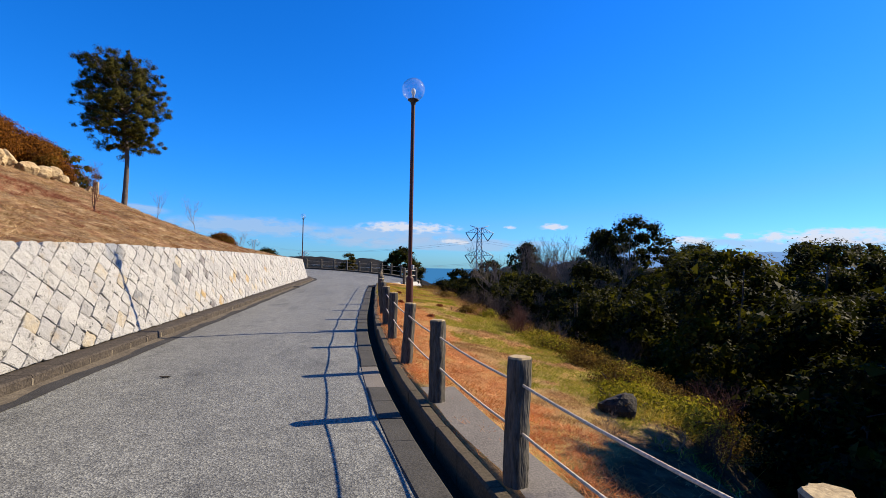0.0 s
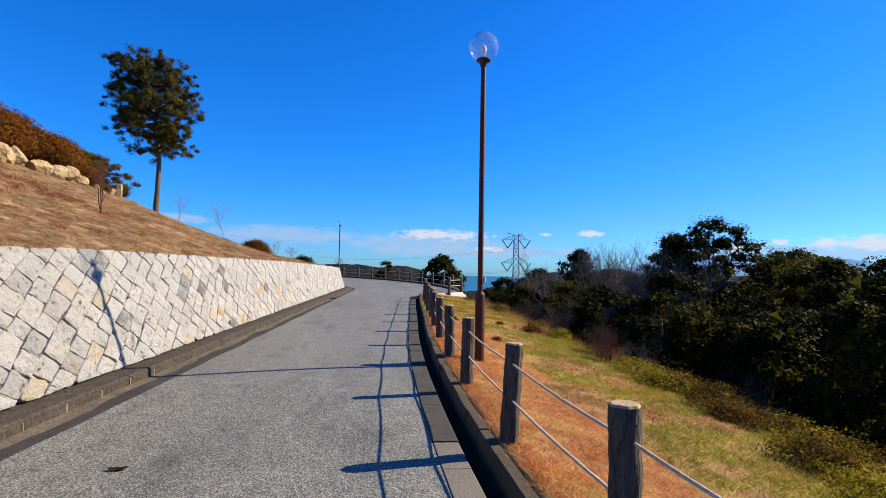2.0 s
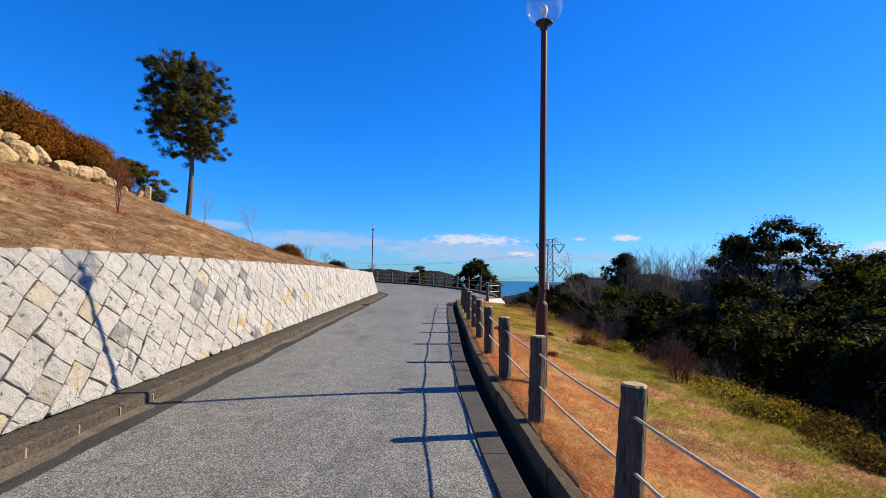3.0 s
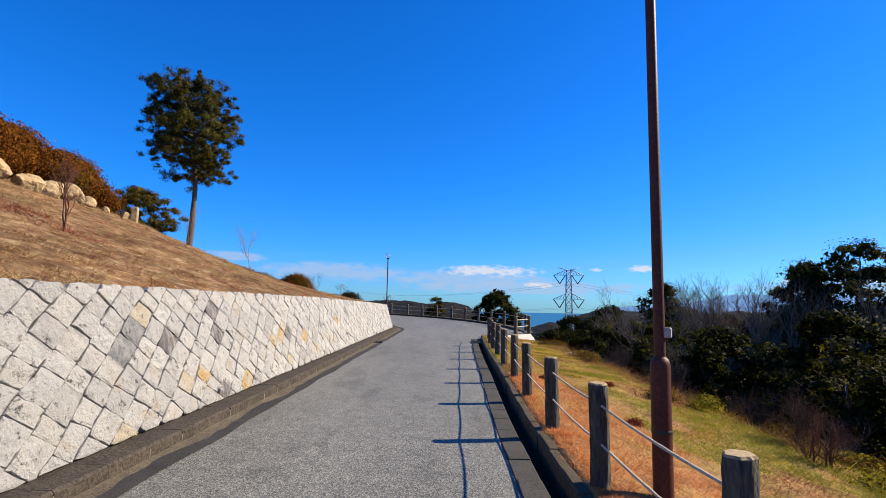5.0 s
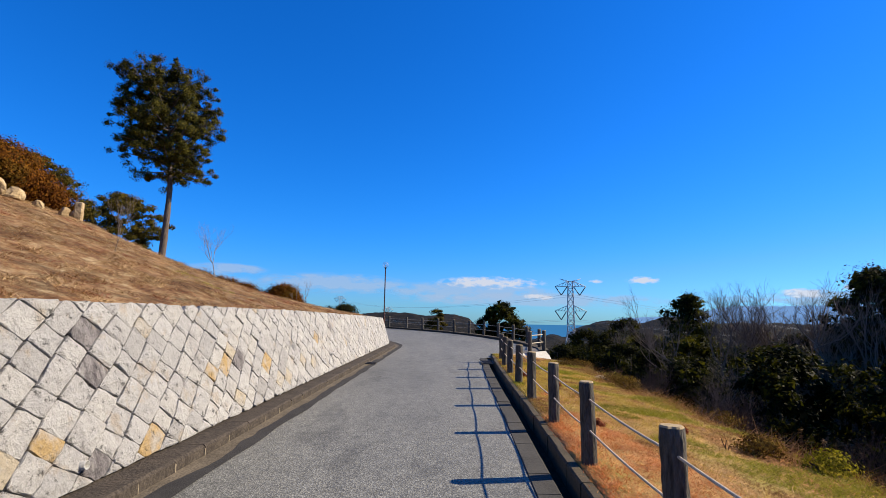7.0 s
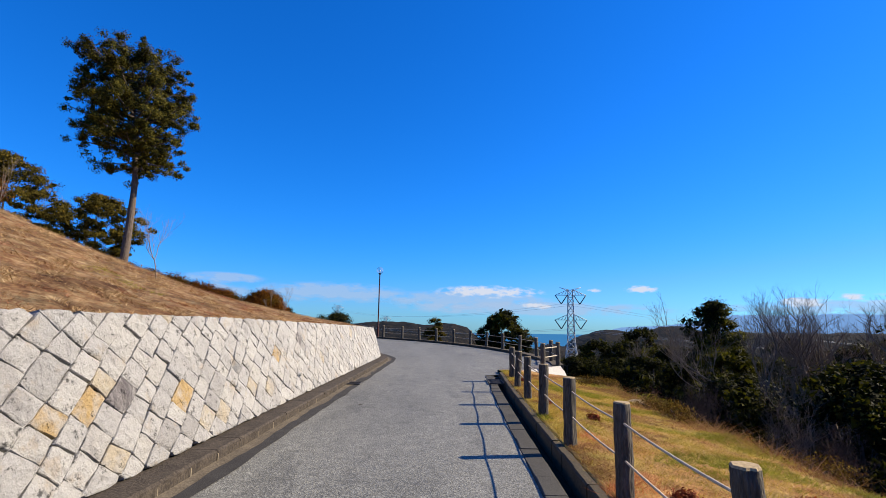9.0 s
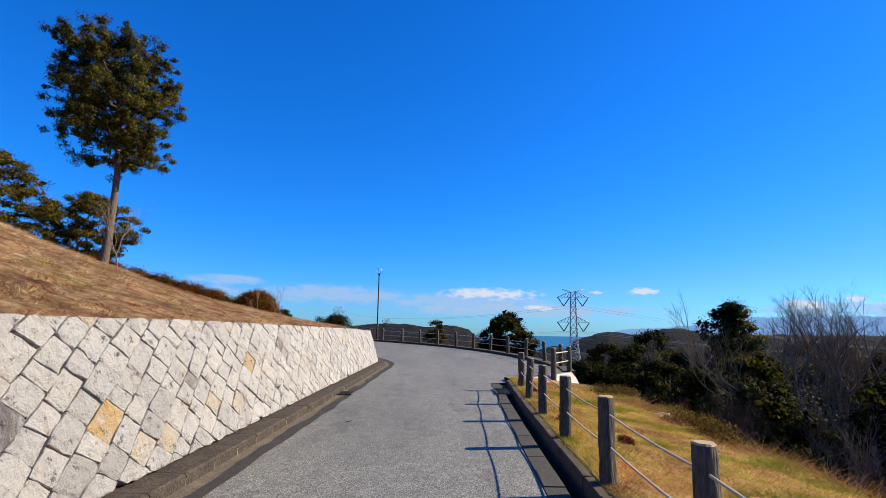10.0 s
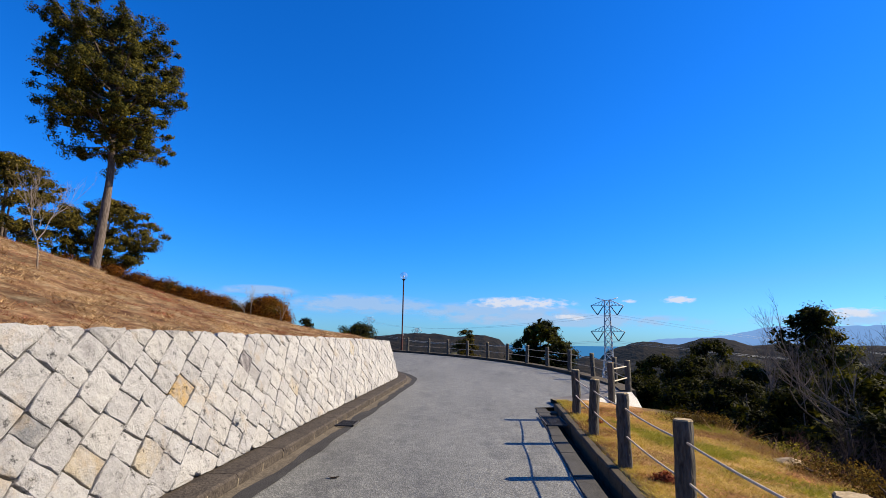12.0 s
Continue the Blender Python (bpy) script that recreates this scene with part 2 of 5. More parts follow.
def cloud_material(name, colour, cover, lump, low, high):
    m = bpy.data.materials.new(name)
    m.use_nodes = True
    nt = m.node_tree
    b = nt.nodes["Principled BSDF"]
    b.inputs["Base Color"].default_value = (0, 0, 0, 1)
    b.inputs["Roughness"].default_value, b.inputs["Specular IOR Level"].default_value = 1.0, 0.0
    b.inputs["Emission Color"].default_value = (*colour, 1)
    b.inputs["Emission Strength"].default_value = 1.0
    tc = nt.nodes.new("ShaderNodeTexCoord")
    off = nt.nodes.new("ShaderNodeVectorMath")
    off.operation, off.inputs[1].default_value = "SUBTRACT", (0.5, 0.5, 0.0)
    nt.links.new(tc.outputs["Generated"], off.inputs[0])
    sc = nt.nodes.new("ShaderNodeVectorMath")
    sc.operation, sc.inputs[1].default_value = "MULTIPLY", (2.0, 2.0, 0.0)
    nt.links.new(off.outputs[0], sc.inputs[0])
    ln = nt.nodes.new("ShaderNodeVectorMath")
    ln.operation = "LENGTH"
    nt.links.new(sc.outputs[0], ln.inputs[0])
    edge = ramp(nt, ln.outputs["Value"], [(0.05, 1.0), (1.0, 0.0)])
    n = ramp(nt, noise_of(nt, position(nt, (0.0042, 0.0042, 0.012)), lump, 6.0, 0.58), [(0.25, 0.0), (0.75, 1.0)])
    both = mix(nt, 0.62, edge, n)
    inside = ramp(nt, ln.outputs["Value"], [(0.7, 1.0), (0.98, 0.0)])
    nt.links.new(mix(nt, 1.0, ramp(nt, both, [(low, 0.0), (high, cover)]), inside, "MULTIPLY"), b.inputs["Alpha"])
    return m


M_ASPHALT, M_GROUND = asphalt(), ground_material()
STONE_TINTS = (("granite", None, 0.0), ("golden_granite", (0.37, 0.25, 0.10), 0.0), ("tan_granite", (0.37, 0.315, 0.225), 0.0),
               ("grey_granite", (0.150, 0.152, 0.155), 0.0), ("streaked_granite", (0.22, 0.20, 0.195), 1.0))
M_STONES = [granite(n, False, t, k) for n, t, k in STONE_TINTS]
M_STONES_FAR = [granite(n + "_joined", True, t, k) for n, t, k in STONE_TINTS]
M_MORTAR = simple("dark_mortar", (0.020, 0.017, 0.015), (0.056, 0.048, 0.041), 6.0, 0.95)
M_LEDGE = simple("weathered_concrete", (0.020, 0.0165, 0.0135), (0.082, 0.066, 0.051), 4.0, 0.92, 0.2, 0.9, 32.0, dist=0.02)
M_APRON = simple("stained_concrete", (0.034, 0.028, 0.021), (0.150, 0.122, 0.085), 3.5, 0.92, 0.2, 0.6, 45.0)
M_LEDGE_FACE = simple("lighter_ledge_face", (0.034, 0.028, 0.022), (0.125, 0.100, 0.072), 3.2, 0.92, 0.2, 0.6, 38.0, stretch=(1, 1, 2.5))
M_JOINT = simple("pale_joint_mortar", (0.14, 0.115, 0.08), (0.27, 0.225, 0.16), 9.0, 0.95, 0.1, 0.5)
M_PATCH = simple("dark_asphalt_patch", (0.019, 0.0177, 0.0164), (0.0537, 0.0506, 0.0474), 3.0, 0.95, 0.2, 0.6, 70.0)
M_SLAB = simple("gutter_slab_concrete", (0.028, 0.0268, 0.0238), (0.076, 0.0715, 0.0625), 2.5, 0.92, 0.2, 0.5, 60.0)
# low-blue brown paints the drain channel's shade; it also colours the fallen leaves
M_SHADE_AND_LEAF = simple("channel_shade_and_dry_leaf", (0.012, 0.0085, 0.0055), (0.05, 0.034, 0.02), 7.0, 0.95, 0.1, 0.8, 40.0)
M_KERB = simple("kerb_concrete", (0.036, 0.029, 0.018), (0.098, 0.077, 0.048), 3.0, 0.92, 0.2, 0.5, 50.0)
M_PAD = simple("concrete_pad", (0.107, 0.0948, 0.0822), (0.183, 0.164, 0.142), 2.0, 0.92, 0.2, 0.5, 60.0)
M_WHITE = simple("white_concrete", (0.348, 0.335, 0.31), (0.474, 0.461, 0.436), 2.0, 0.9, 0.2, 0.3, 30.0)
M_POST = simple("imitation_bark", (0.024, 0.0215, 0.018), (0.122, 0.111, 0.093), 9.0, 0.9, 0.2, 1.0, 30.0, stretch=(1.6, 1.6, 0.3), dist=0.035)
M_POST_TOP = simple("cut_wood_top", (0.269, 0.19, 0.0948), (0.411, 0.316, 0.174), 12.0, 0.85)
M_ROPE = simple("pale_rope", (0.36, 0.31, 0.235), (0.58, 0.50, 0.39), 40.0, 0.8)
M_POLE = simple("brown_paint", (0.040, 0.0135, 0.0095), (0.098, 0.034, 0.024), 3.0, 0.55, 0.2, 0.15, 40.0)
M_BLACK = simple("black_iron", (0.00948, 0.00948, 0.00948), (0.0237, 0.0237, 0.0237), 10.0, 0.5, 0.4)
M_BOX = simple("grey_plastic", (0.237, 0.237, 0.229), (0.332, 0.332, 0.316), 10.0, 0.6)
M_STEEL = simple("dull_drain_steel", (0.030, 0.028, 0.026), (0.085, 0.080, 0.074), 14.0, 0.7, 0.3, 0.3, metal=0.2)
M_PYLON = simple("pylon_steel", (0.332, 0.348, 0.363), (0.458, 0.474, 0.49), 2.0, 0.6)
M_INSUL = simple("dark_insulator", (0.0158, 0.0316, 0.0474), (0.0316, 0.0553, 0.0711), 2.0, 0.5)
M_BULB = simple("frosted_bulb", (0.632, 0.632, 0.616), (0.695, 0.695, 0.679), 10.0, 0.4)
M_GLASS = glass_material()
M_BARK = simple("bark", (0.040, 0.031, 0.025), (0.165, 0.130, 0.106), 4.0, 0.95, 0.1, 0.9, 22.0, stretch=(1.5, 1.5, 0.3), dist=0.03)
M_TWIG = simple("pale_twigs", (0.115, 0.088, 0.065), (0.25, 0.198, 0.152), 6.0, 0.95, 0.1, 0.2)
M_TWIG_RED = simple("reddish_twigs", (0.06, 0.028, 0.02), (0.15, 0.07, 0.05), 6.0, 0.95, 0.1, 0.2)
M_TWIG_DARK = simple("dark_twigs", (0.0474, 0.0332, 0.0269), (0.103, 0.0711, 0.0553), 6.0, 0.95, 0.1, 0.2)
M_CYPRESS = leaf_material("cypress_leaf", (0.014, 0.016, 0.003), (0.056, 0.052, 0.008), (0.160, 0.125, 0.015), 0.75, 0.06, through_light=0.25)
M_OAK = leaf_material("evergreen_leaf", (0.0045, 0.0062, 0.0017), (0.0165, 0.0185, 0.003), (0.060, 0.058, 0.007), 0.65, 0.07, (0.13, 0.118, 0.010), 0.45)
M_OLIVE = leaf_material("olive_leaf", (0.020, 0.018, 0.004), (0.072, 0.056, 0.009), (0.155, 0.110, 0.018), 0.85, 0.05)
M_RUST = leaf_material("rust_leaf", (0.034, 0.0105, 0.0022), (0.108, 0.036, 0.0042), (0.205, 0.082, 0.009), 0.8, 0.05, (0.052, 0.038, 0.005))
M_YELLOW = leaf_material("yellow_green_leaf", (0.075, 0.075, 0.010), (0.21, 0.185, 0.02), (0.38, 0.31, 0.045), 0.95, 0.0, (0.18, 0.11, 0.03), 0.4)
M_PLUME = leaf_material("reed_plume", (0.126, 0.0592, 0.0237), (0.237, 0.126, 0.0553), (0.348, 0.213, 0.103), 0.8)
M_REDWEED = leaf_material("red_weed_leaf", (0.10, 0.022, 0.012), (0.20, 0.05, 0.025), (0.30, 0.11, 0.05), 0.9, 0.05)
M_SCRUB = leaf_material("scrub_leaf", (0.045, 0.024, 0.008), (0.12, 0.072, 0.02), (0.21, 0.145, 0.035), 0.95, 0.0)
M_STRAW = grass_material("straw_grass", [(0.0, (0.297, 0.168, 0.0694)), (0.5, (0.545, 0.367, 0.168)), (1.0, (0.711, 0.555, 0.317))])
M_GOLD = grass_material("golden_grass", [(0.0, (0.25, 0.15, 0.022)), (0.5, (0.47, 0.34, 0.055)), (1.0, (0.62, 0.50, 0.14))])
M_BROWN = grass_material("brown_grass", [(0.0, (0.134, 0.0495, 0.0212)), (0.5, (0.269, 0.13, 0.0544)), (1.0, (0.403, 0.247, 0.121))])
M_RED = grass_material("red_grass", [(0.0, (0.36, 0.085, 0.028)), (0.5, (0.62, 0.225, 0.078)), (1.0, (0.72, 0.41, 0.20))])
M_DRY = grass_material("dry_hill_grass", [(0.0, (0.24, 0.13, 0.056)), (0.5, (0.43, 0.27, 0.125)), (1.0, (0.64, 0.48, 0.265))], 0.1)
M_RUSSET = grass_material("russet_grass", [(0.0, (0.17, 0.048, 0.026)), (0.5, (0.29, 0.092, 0.050)), (1.0, (0.40, 0.18, 0.10))], 0.1)
M_GREEN = grass_material("green_grass", [(0.0, (0.105, 0.115, 0.010)), (0.5, (0.25, 0.25, 0.020)), (1.0, (0.43, 0.37, 0.055))])
M_ROCK = simple("boulder_stone", (0.24, 0.152, 0.068), (0.44, 0.33, 0.185), 1.3, 0.9, 0.2, 0.9, 9.0, dist=0.06)
M_DARKROCK = simple("dark_rock", (0.010, 0.009, 0.0075), (0.045, 0.038, 0.031), 3.0, 0.9, 0.2, 0.9, 14.0, dist=0.05)
M_FOREST = simple("hazed_wooded_hill", (0.003, 0.003, 0.0014), (0.019, 0.013, 0.006), 0.018, 1.0, 0.05, 0.9, 0.075, dist=6.0)
# a faint blue glow puts distance haze into the hills' colour
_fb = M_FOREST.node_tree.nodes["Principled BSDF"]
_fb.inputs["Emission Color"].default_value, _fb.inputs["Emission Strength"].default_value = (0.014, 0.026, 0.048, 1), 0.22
# the sea shines by its own blue emission instead of reflecting sky
M_SEA = glow("sea", (0.04, 0.18, 0.40), 0.55)
# pale blue emission stands in for haze over the far range
M_FAR = glow("far_mountain_haze_glow", (0.15, 0.28, 0.52), 0.62)
# cloud brightness is emission in place of sunlight
M_CLOUD = cloud_material("cloud", (0.37, 0.385, 0.43), 0.9, 2.4, 0.36, 0.62)
M_CLOUD_GREY = cloud_material("grey_cloud_and_haze", (0.205, 0.28, 0.40), 0.7, 1.4, 0.25, 0.55)

# ---- plan ----


def lerp(v, xs, ys):
    return float(np.interp(v, xs, ys))


def road_z(y):
    return 0.015 + 0.0095 * y + 0.02 * max(0.0, y - 34)


def wall_base(y):
    return -4.2 + 0.02 * y - max(0.0, y - 33.2) ** 2 / 12


def wall_top_z(y):
    return lerp(y, (0, 7, 10, 20, 24, 30, 35, 42), (1.72, 1.78, 1.84, 1.84, 1.80, 1.73, 1.64, 1.6))


def wall_foot_z(y):
    return road_z(y) + 0.13


def wall_point(y, h, out=0.0):
    """A point of the battered wall face, h metres up its slope."""
    n = Vector((1, -0.02, 0.3)).normalized()
    up = Vector((-0.3, 0, 1)).normalized()
    return Vector((wall_base(y), y, wall_foot_z(y))) + up * h + n * out


def slope_height(y):
    return (wall_top_z(y) - wall_foot_z(y)) * math.hypot(1, 0.3)


def road_left(y):
    return -3.57 + 0.018 * y - max(0.0, y - 33.6) ** 2 / 12


KERB_Y = (-6, 0, 2, 3.2, 4.2, 5.3, 7.2, 10.6, 14, 18, 22, 25, 27.5, 28.6)
KERB_X = (2.0, 1.32, 1.0, 0.80, 0.67, 0.54, 0.40, 0.29, 0.30, 0.42, 0.51, 0.60, 0.70, 0.76)
# smooth curve through those
_ky = np.linspace(-6, 28.6, 174)
_kx = np.interp(_ky, KERB_Y, KERB_X)
_kx = np.convolve(np.pad(_kx, 6, mode="edge"), np.ones(13) / 13, mode="valid")


def kerb_x(y):
    """Inner top edge of the kerb beside the verge."""
    return float(np.interp(y, _ky, _kx))


BEND_Y = (28.6, 30, 31.6, 33, 35, 37, 39, 41, 43, 45, 47, 49, 51, 54, 60)
BEND_X = (0.76, 2.15, 3.05, 3.25, 3.15, 2.85, 2.3, 1.5, 0.5, -0.8, -2.5, -4.6, -7.2, -12, -24)


def road_right(y):
    return kerb_x(y) - 0.41 if y < 28.6 else lerp(y, BEND_Y, BEND_X)


def ease(v, a, b):
    t = min(1.0, max(0.0, (v - a) / (b - a)))
    return t * t * (3 - 2 * t)


def hill_z(d, y):
    """Height of the turf d metres behind the wall's top edge."""
    k = lerp(y, (18, 24, 28, 32, 36, 40, 46, 55), (0.37, 0.355, 0.27, 0.197, 0.18, 0.155, 0.125, 0.09)) * (1 - (1 - min(1.0, d / 7)) * lerp(y, (19, 24, 30), (0.03, 0.24, 0.35)))
    run = d if d < 9 else 9 + 4.5 * (1 - math.exp(-(d - 9) / 4.5))
    return wall_top_z(y) - 0.03 + k * run + (0.10 * noise.noise((d * 0.4, y * 0.4, 0)) + 0.05 * noise.noise((d * 1.5, y * 1.5, 4)) + 0.03 * noise.noise((d * 3.6, y * 3.6, 8))) * min(1, d)


def verge_edge(y):
    """How far outside the kerb the turf breaks off into the valley."""
    return lerp(y, (-6, 3, 5, 6.5, 8, 10.5, 13.5, 16.5, 18, 20.3, 24, 28, 30), (1.8, 2.0, 2.6, 4.0, 4.6, 5.3, 5.1, 4.1, 3.85, 3.45, 3.3, 3.1, 2.8))


def verge_z(e, y):
    """Height of the ground e metres outside the kerb's inner edge."""
    k = 0.18 - 0.07 * ease(y, 12, 22)
    drop = ease(y, 29.2, 31)
    z = road_z(y) + 0.12 - k * max(0.0, e - 0.3) - 0.6 * max(0.0, e - verge_edge(y)) * (1 - drop)
    z2 = road_z(y) - 1.2 - 0.55 * e
    z = z * (1 - drop) + z2 * drop
    floor = -9 - 0.05 * e - 6 * drop
    z = max(z, floor) if e < 400 else -48
    return z + 0.07 * noise.noise((e * 0.5, y * 0.5, 3)) * min(1, e)


def wall_back(y):
    return wall_base(y) - 0.3 * (wall_top_z(y) - wall_foot_z(y)) - 0.18


def terrain(x, y):
    if x < wall_back(y):
        return hill_z(wall_back(y) - x, y)
    edge = kerb_x(y) if y < 28.6 else road_right(y)
    if x > edge:
        return verge_z(x - edge, y)
    return road_z(y)


# ---- mesh helpers ----


def part(name, bm, mat, parent=None, label=""):
    me = bpy.data.meshes.new(name)
    bm.to_mesh(me)
    bm.free()
    me.materials.append(mat)
    ob = new(name, me)
    if parent:
        ob.parent = parent
    return tagged(ob, label)


def raw(name, verts, faces, mat, parent=None, smooth=False):
    """An object from arrays: verts (n, 3), faces (m, k), all faces alike."""
    verts, faces = np.asarray(verts, np.float32), np.asarray(faces, np.int32)
    me = bpy.data.meshes.new(name)
    m, k = faces.shape
    me.vertices.add(len(verts))
    me.vertices.foreach_set("co", verts.ravel())
    me.loops.add(m * k)
    me.loops.foreach_set("vertex_index", faces.ravel())
    me.polygons.add(m)
    me.polygons.foreach_set("loop_start", np.arange(0, m * k, k, dtype=np.int32))
    me.polygons.foreach_set("use_smooth", np.full(m, smooth))
    me.update(calc_edges=True)
    me.materials.append(mat)
    ob = new(name, me)
    if parent:
        ob.parent = parent
    return ob


def thing(name, loc=(0, 0, 0), label="", category="", group="", kind="", rz=0.0):
    ob = new(name)
    ob.matrix_world = pose(*loc, 0, 0, rz)
    return tagged(ob, label, category, group, kind)


def tube(bm, pts, radii, sides=6, cap=True):
    rings = []
    for i, p in enumerate(pts):
        p = Vector(p)
        d = Vector(pts[min(i + 1, len(pts) - 1)]) - Vector(pts[max(i - 1, 0)])
        d = d.normalized() if d.length > 1e-6 else Vector((0, 0, 1))
        a = d.cross(Vector((0.31, 0.95, 0.05)))
        a = a.normalized() if a.length > 0.05 else d.cross(Vector((1, 0, 0))).normalized()
        b = d.cross(a)
        rings.append([bm.verts.new(p + (a * math.cos(t) + b * math.sin(t)) * radii[i]) for t in (2 * math.pi * j / sides for j in range(sides))])
    for r, s in zip(rings, rings[1:]):
        for j in range(sides):
            f = bm.faces.new((r[j], r[(j + 1) % sides], s[(j + 1) % sides], s[j]))
            f.smooth = True
    if cap and sides > 2:
        bm.faces.new(rings[0][::-1])
        bm.faces.new(rings[-1])


def lathe(bm, profile, sides=20):
    rings = [[bm.verts.new((r * math.cos(2 * math.pi * j / sides), r * math.sin(2 * math.pi * j / sides), z)) for j in range(sides)] for r, z in profile]
    for r, s in zip(rings, rings[1:]):
        for j in range(sides):
            bm.faces.new((r[j], r[(j + 1) % sides], s[(j + 1) % sides], s[j])).smooth = True
    return rings


def box(bm, x0, y0, z0, x1, y1, z1, bevel=0.0):
    m = Matrix.Translation(((x0 + x1) / 2, (y0 + y1) / 2, (z0 + z1) / 2)) @ Matrix.Diagonal((x1 - x0, y1 - y0, z1 - z0, 1))
    g = bmesh.ops.create_cube(bm, size=1, matrix=m)
    if bevel:
        bmesh.ops.bevel(bm, geom=list({e for v in g["verts"] for e in v.link_edges}), offset=bevel, segments=1, affect="EDGES")


def strip(name, ys, lines, mat, parent=None, smooth=False):
    """A sheet swept along y; lines: functions y -> (x, z)."""
    k = len(lines)
    v = [(*(lambda xz: (xz[0], y, xz[1]))(f(y)),) for y in ys for f in lines]
    f = [(i * k + j, i * k + j + 1, (i + 1) * k + j + 1, (i + 1) * k + j) for i in range(len(ys) - 1) for j in range(k - 1)]
    return raw(name, v, f, mat, parent, smooth)


def bar(bm, y0, y1, left, right, z0, z1, cuts=1, bevel=0.012):
    """A block between two lines x = left(y), x = right(y), with a chamfered top."""
    ys = np.linspace(y0, y1, cuts + 1)
    rings = []
    for y in ys:
        a, b, lo, hi = left(y), right(y), z0(y), z1(y)
        rings.append([bm.verts.new(c) for c in ((a, y, lo), (a, y, hi - bevel), (a + bevel, y, hi), (b - bevel, y, hi), (b, y, hi - bevel), (b, y, lo))])
    for r, s in zip(rings, rings[1:]):
        for j in range(6):
            bm.faces.new((r[j], s[j], s[(j + 1) % 6], r[(j + 1) % 6]))
    bm.faces.new(rings[0])
    bm.faces.new(rings[-1][::-1])

# ---- ground ----
ys = np.concatenate([np.array([-400, -150, -60, -30, -18, -12]), np.arange(-8, 5, 0.5), np.arange(5, 44, 0.2), np.arange(44, 56, 0.5), np.array([57, 60, 65, 72, 82, 100, 130, 180, 260, 400, 700, 1200, 2200])])
left_d = [*np.arange(0, 9, 0.2), *np.arange(9, 13, 0.5), 14, 17, 22, 30, 45, 80, 160, 400, 1200]
right_e = [0.12, 0.4, 0.7, 1, 1.4, 1.8, 2.3, 2.8, 3.4, 4, 4.7, 5.4, 6.2, 7, 7.6, 8.4, 9.5, 11, 13, 16, 20, 28, 40, 60, 100, 180, 399, 401, 1200, 2500]
gv = []
for y in ys:
    yy = min(max(y, -8), 58)
    wb = wall_back(min(yy, 50))
    edge = kerb_x(yy) if yy < 28.6 else road_right(yy)
    far = ease(abs(y), 60, 400)
    row = []
    for d in reversed(left_d):
        z = hill_z(d, yy) * (1 - far) - 48 * far
        row.append((wb - d, y, (z if d < 100 else z * 0.4 - 20) - 14 * ease(y, 52, 80)))
    low = road_z(yy) - 0.3 - 14 * ease(y, 54, 66)
    row += [(wb + 0.02, y, low), (0.5 * (wb + edge), y, low), (edge + 0.02, y, low)]
    for e in right_e:
        z = verge_z(e, yy)
        row.append((edge + e, y, z * (1 - far) - 48 * far - 8 * ease(y, 52, 80)))
    gv += row
k = len(left_d) + 3 + len(right_e)
gf = [(i * k + j, i * k + j + 1, (i + 1) * k + j + 1, (i + 1) * k + j) for i in range(len(ys) - 1) for j in range(k - 1)]
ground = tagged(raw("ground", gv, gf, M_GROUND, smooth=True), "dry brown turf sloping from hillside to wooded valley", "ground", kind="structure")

ry = np.concatenate([np.arange(-8, 28.4, 0.4), np.arange(28.4, 56, 0.2)])
strip_lines = [(lambda y, f=f: (road_left(y) * (1 - f) + road_right(y) * f, road_z(y) + 0.02 * math.sin(math.pi * f))) for f in np.linspace(0, 1, 9)]
road = tagged(strip("road", ry, strip_lines, M_ASPHALT, smooth=True), "worn light grey asphalt lane curving left", "road", kind="structure")

# ---- left gutter ----
apron = tagged(strip("gutter", np.arange(-8, 42, 0.5), [
    lambda y: (wall_base(y) + 0.29, road_z(y) + 0.012), lambda y: (road_left(y) - 0.20, road_z(y) - 0.004), lambda y: (road_left(y) + 0.05, road_z(y) - 0.012)], M_APRON),
    "stained concrete gutter strip along the stone wall", "gutter", kind="structure")
edge_patch = tagged(strip("gutter_edge", np.arange(-8, 42, 0.1), [
    lambda y: (road_left(y) - 0.16 + 0.16 * noise.noise((y * 0.8, 1, 1)) - 0.05 * noise.noise((y * 3.1, 2, 1)), road_z(y) + 0.001),
    lambda y: (road_left(y) + 0.03 + 0.06 * noise.noise((y * 0.9, 0, 0)), road_z(y) + 0.007)], M_PATCH),
    "dark asphalt edge beside the concrete gutter", "gutter", kind="structure")
ledge = thing("kerb_left", label="brown weathered concrete ledge at the foot of the wall", category="kerb", kind="structure")
y = -6.0
while y < 39.5:
    bm = bmesh.new()
    tip = random.uniform(-0.007, 0.007)
    bar(bm, y + 0.002, y + 0.598, lambda v: wall_base(v) - 0.1, lambda v: wall_base(v) + 0.30 + tip,
        lambda v: road_z(v) - 0.2, lambda v: road_z(v) + 0.13 + 0.2 * tip, 2, 0.022)
    # faces turned to +x take the lighter concrete
    bm.normal_update()
    for f in bm.faces:
        f.material_index = int(f.normal.x > 0.5)
    part("ledge_block", bm, M_LEDGE, ledge).data.materials.append(M_LEDGE_FACE)
    bm = bmesh.new()
    bar(bm, y + 0.590, y + 0.610, lambda v: wall_base(v) + 0.2, lambda v: wall_base(v) + 0.304, lambda v: road_z(v) - 0.2, lambda v: road_z(v) + 0.095, 1, 0.01)
    part("joint", bm, M_JOINT, ledge)
    y += 0.6

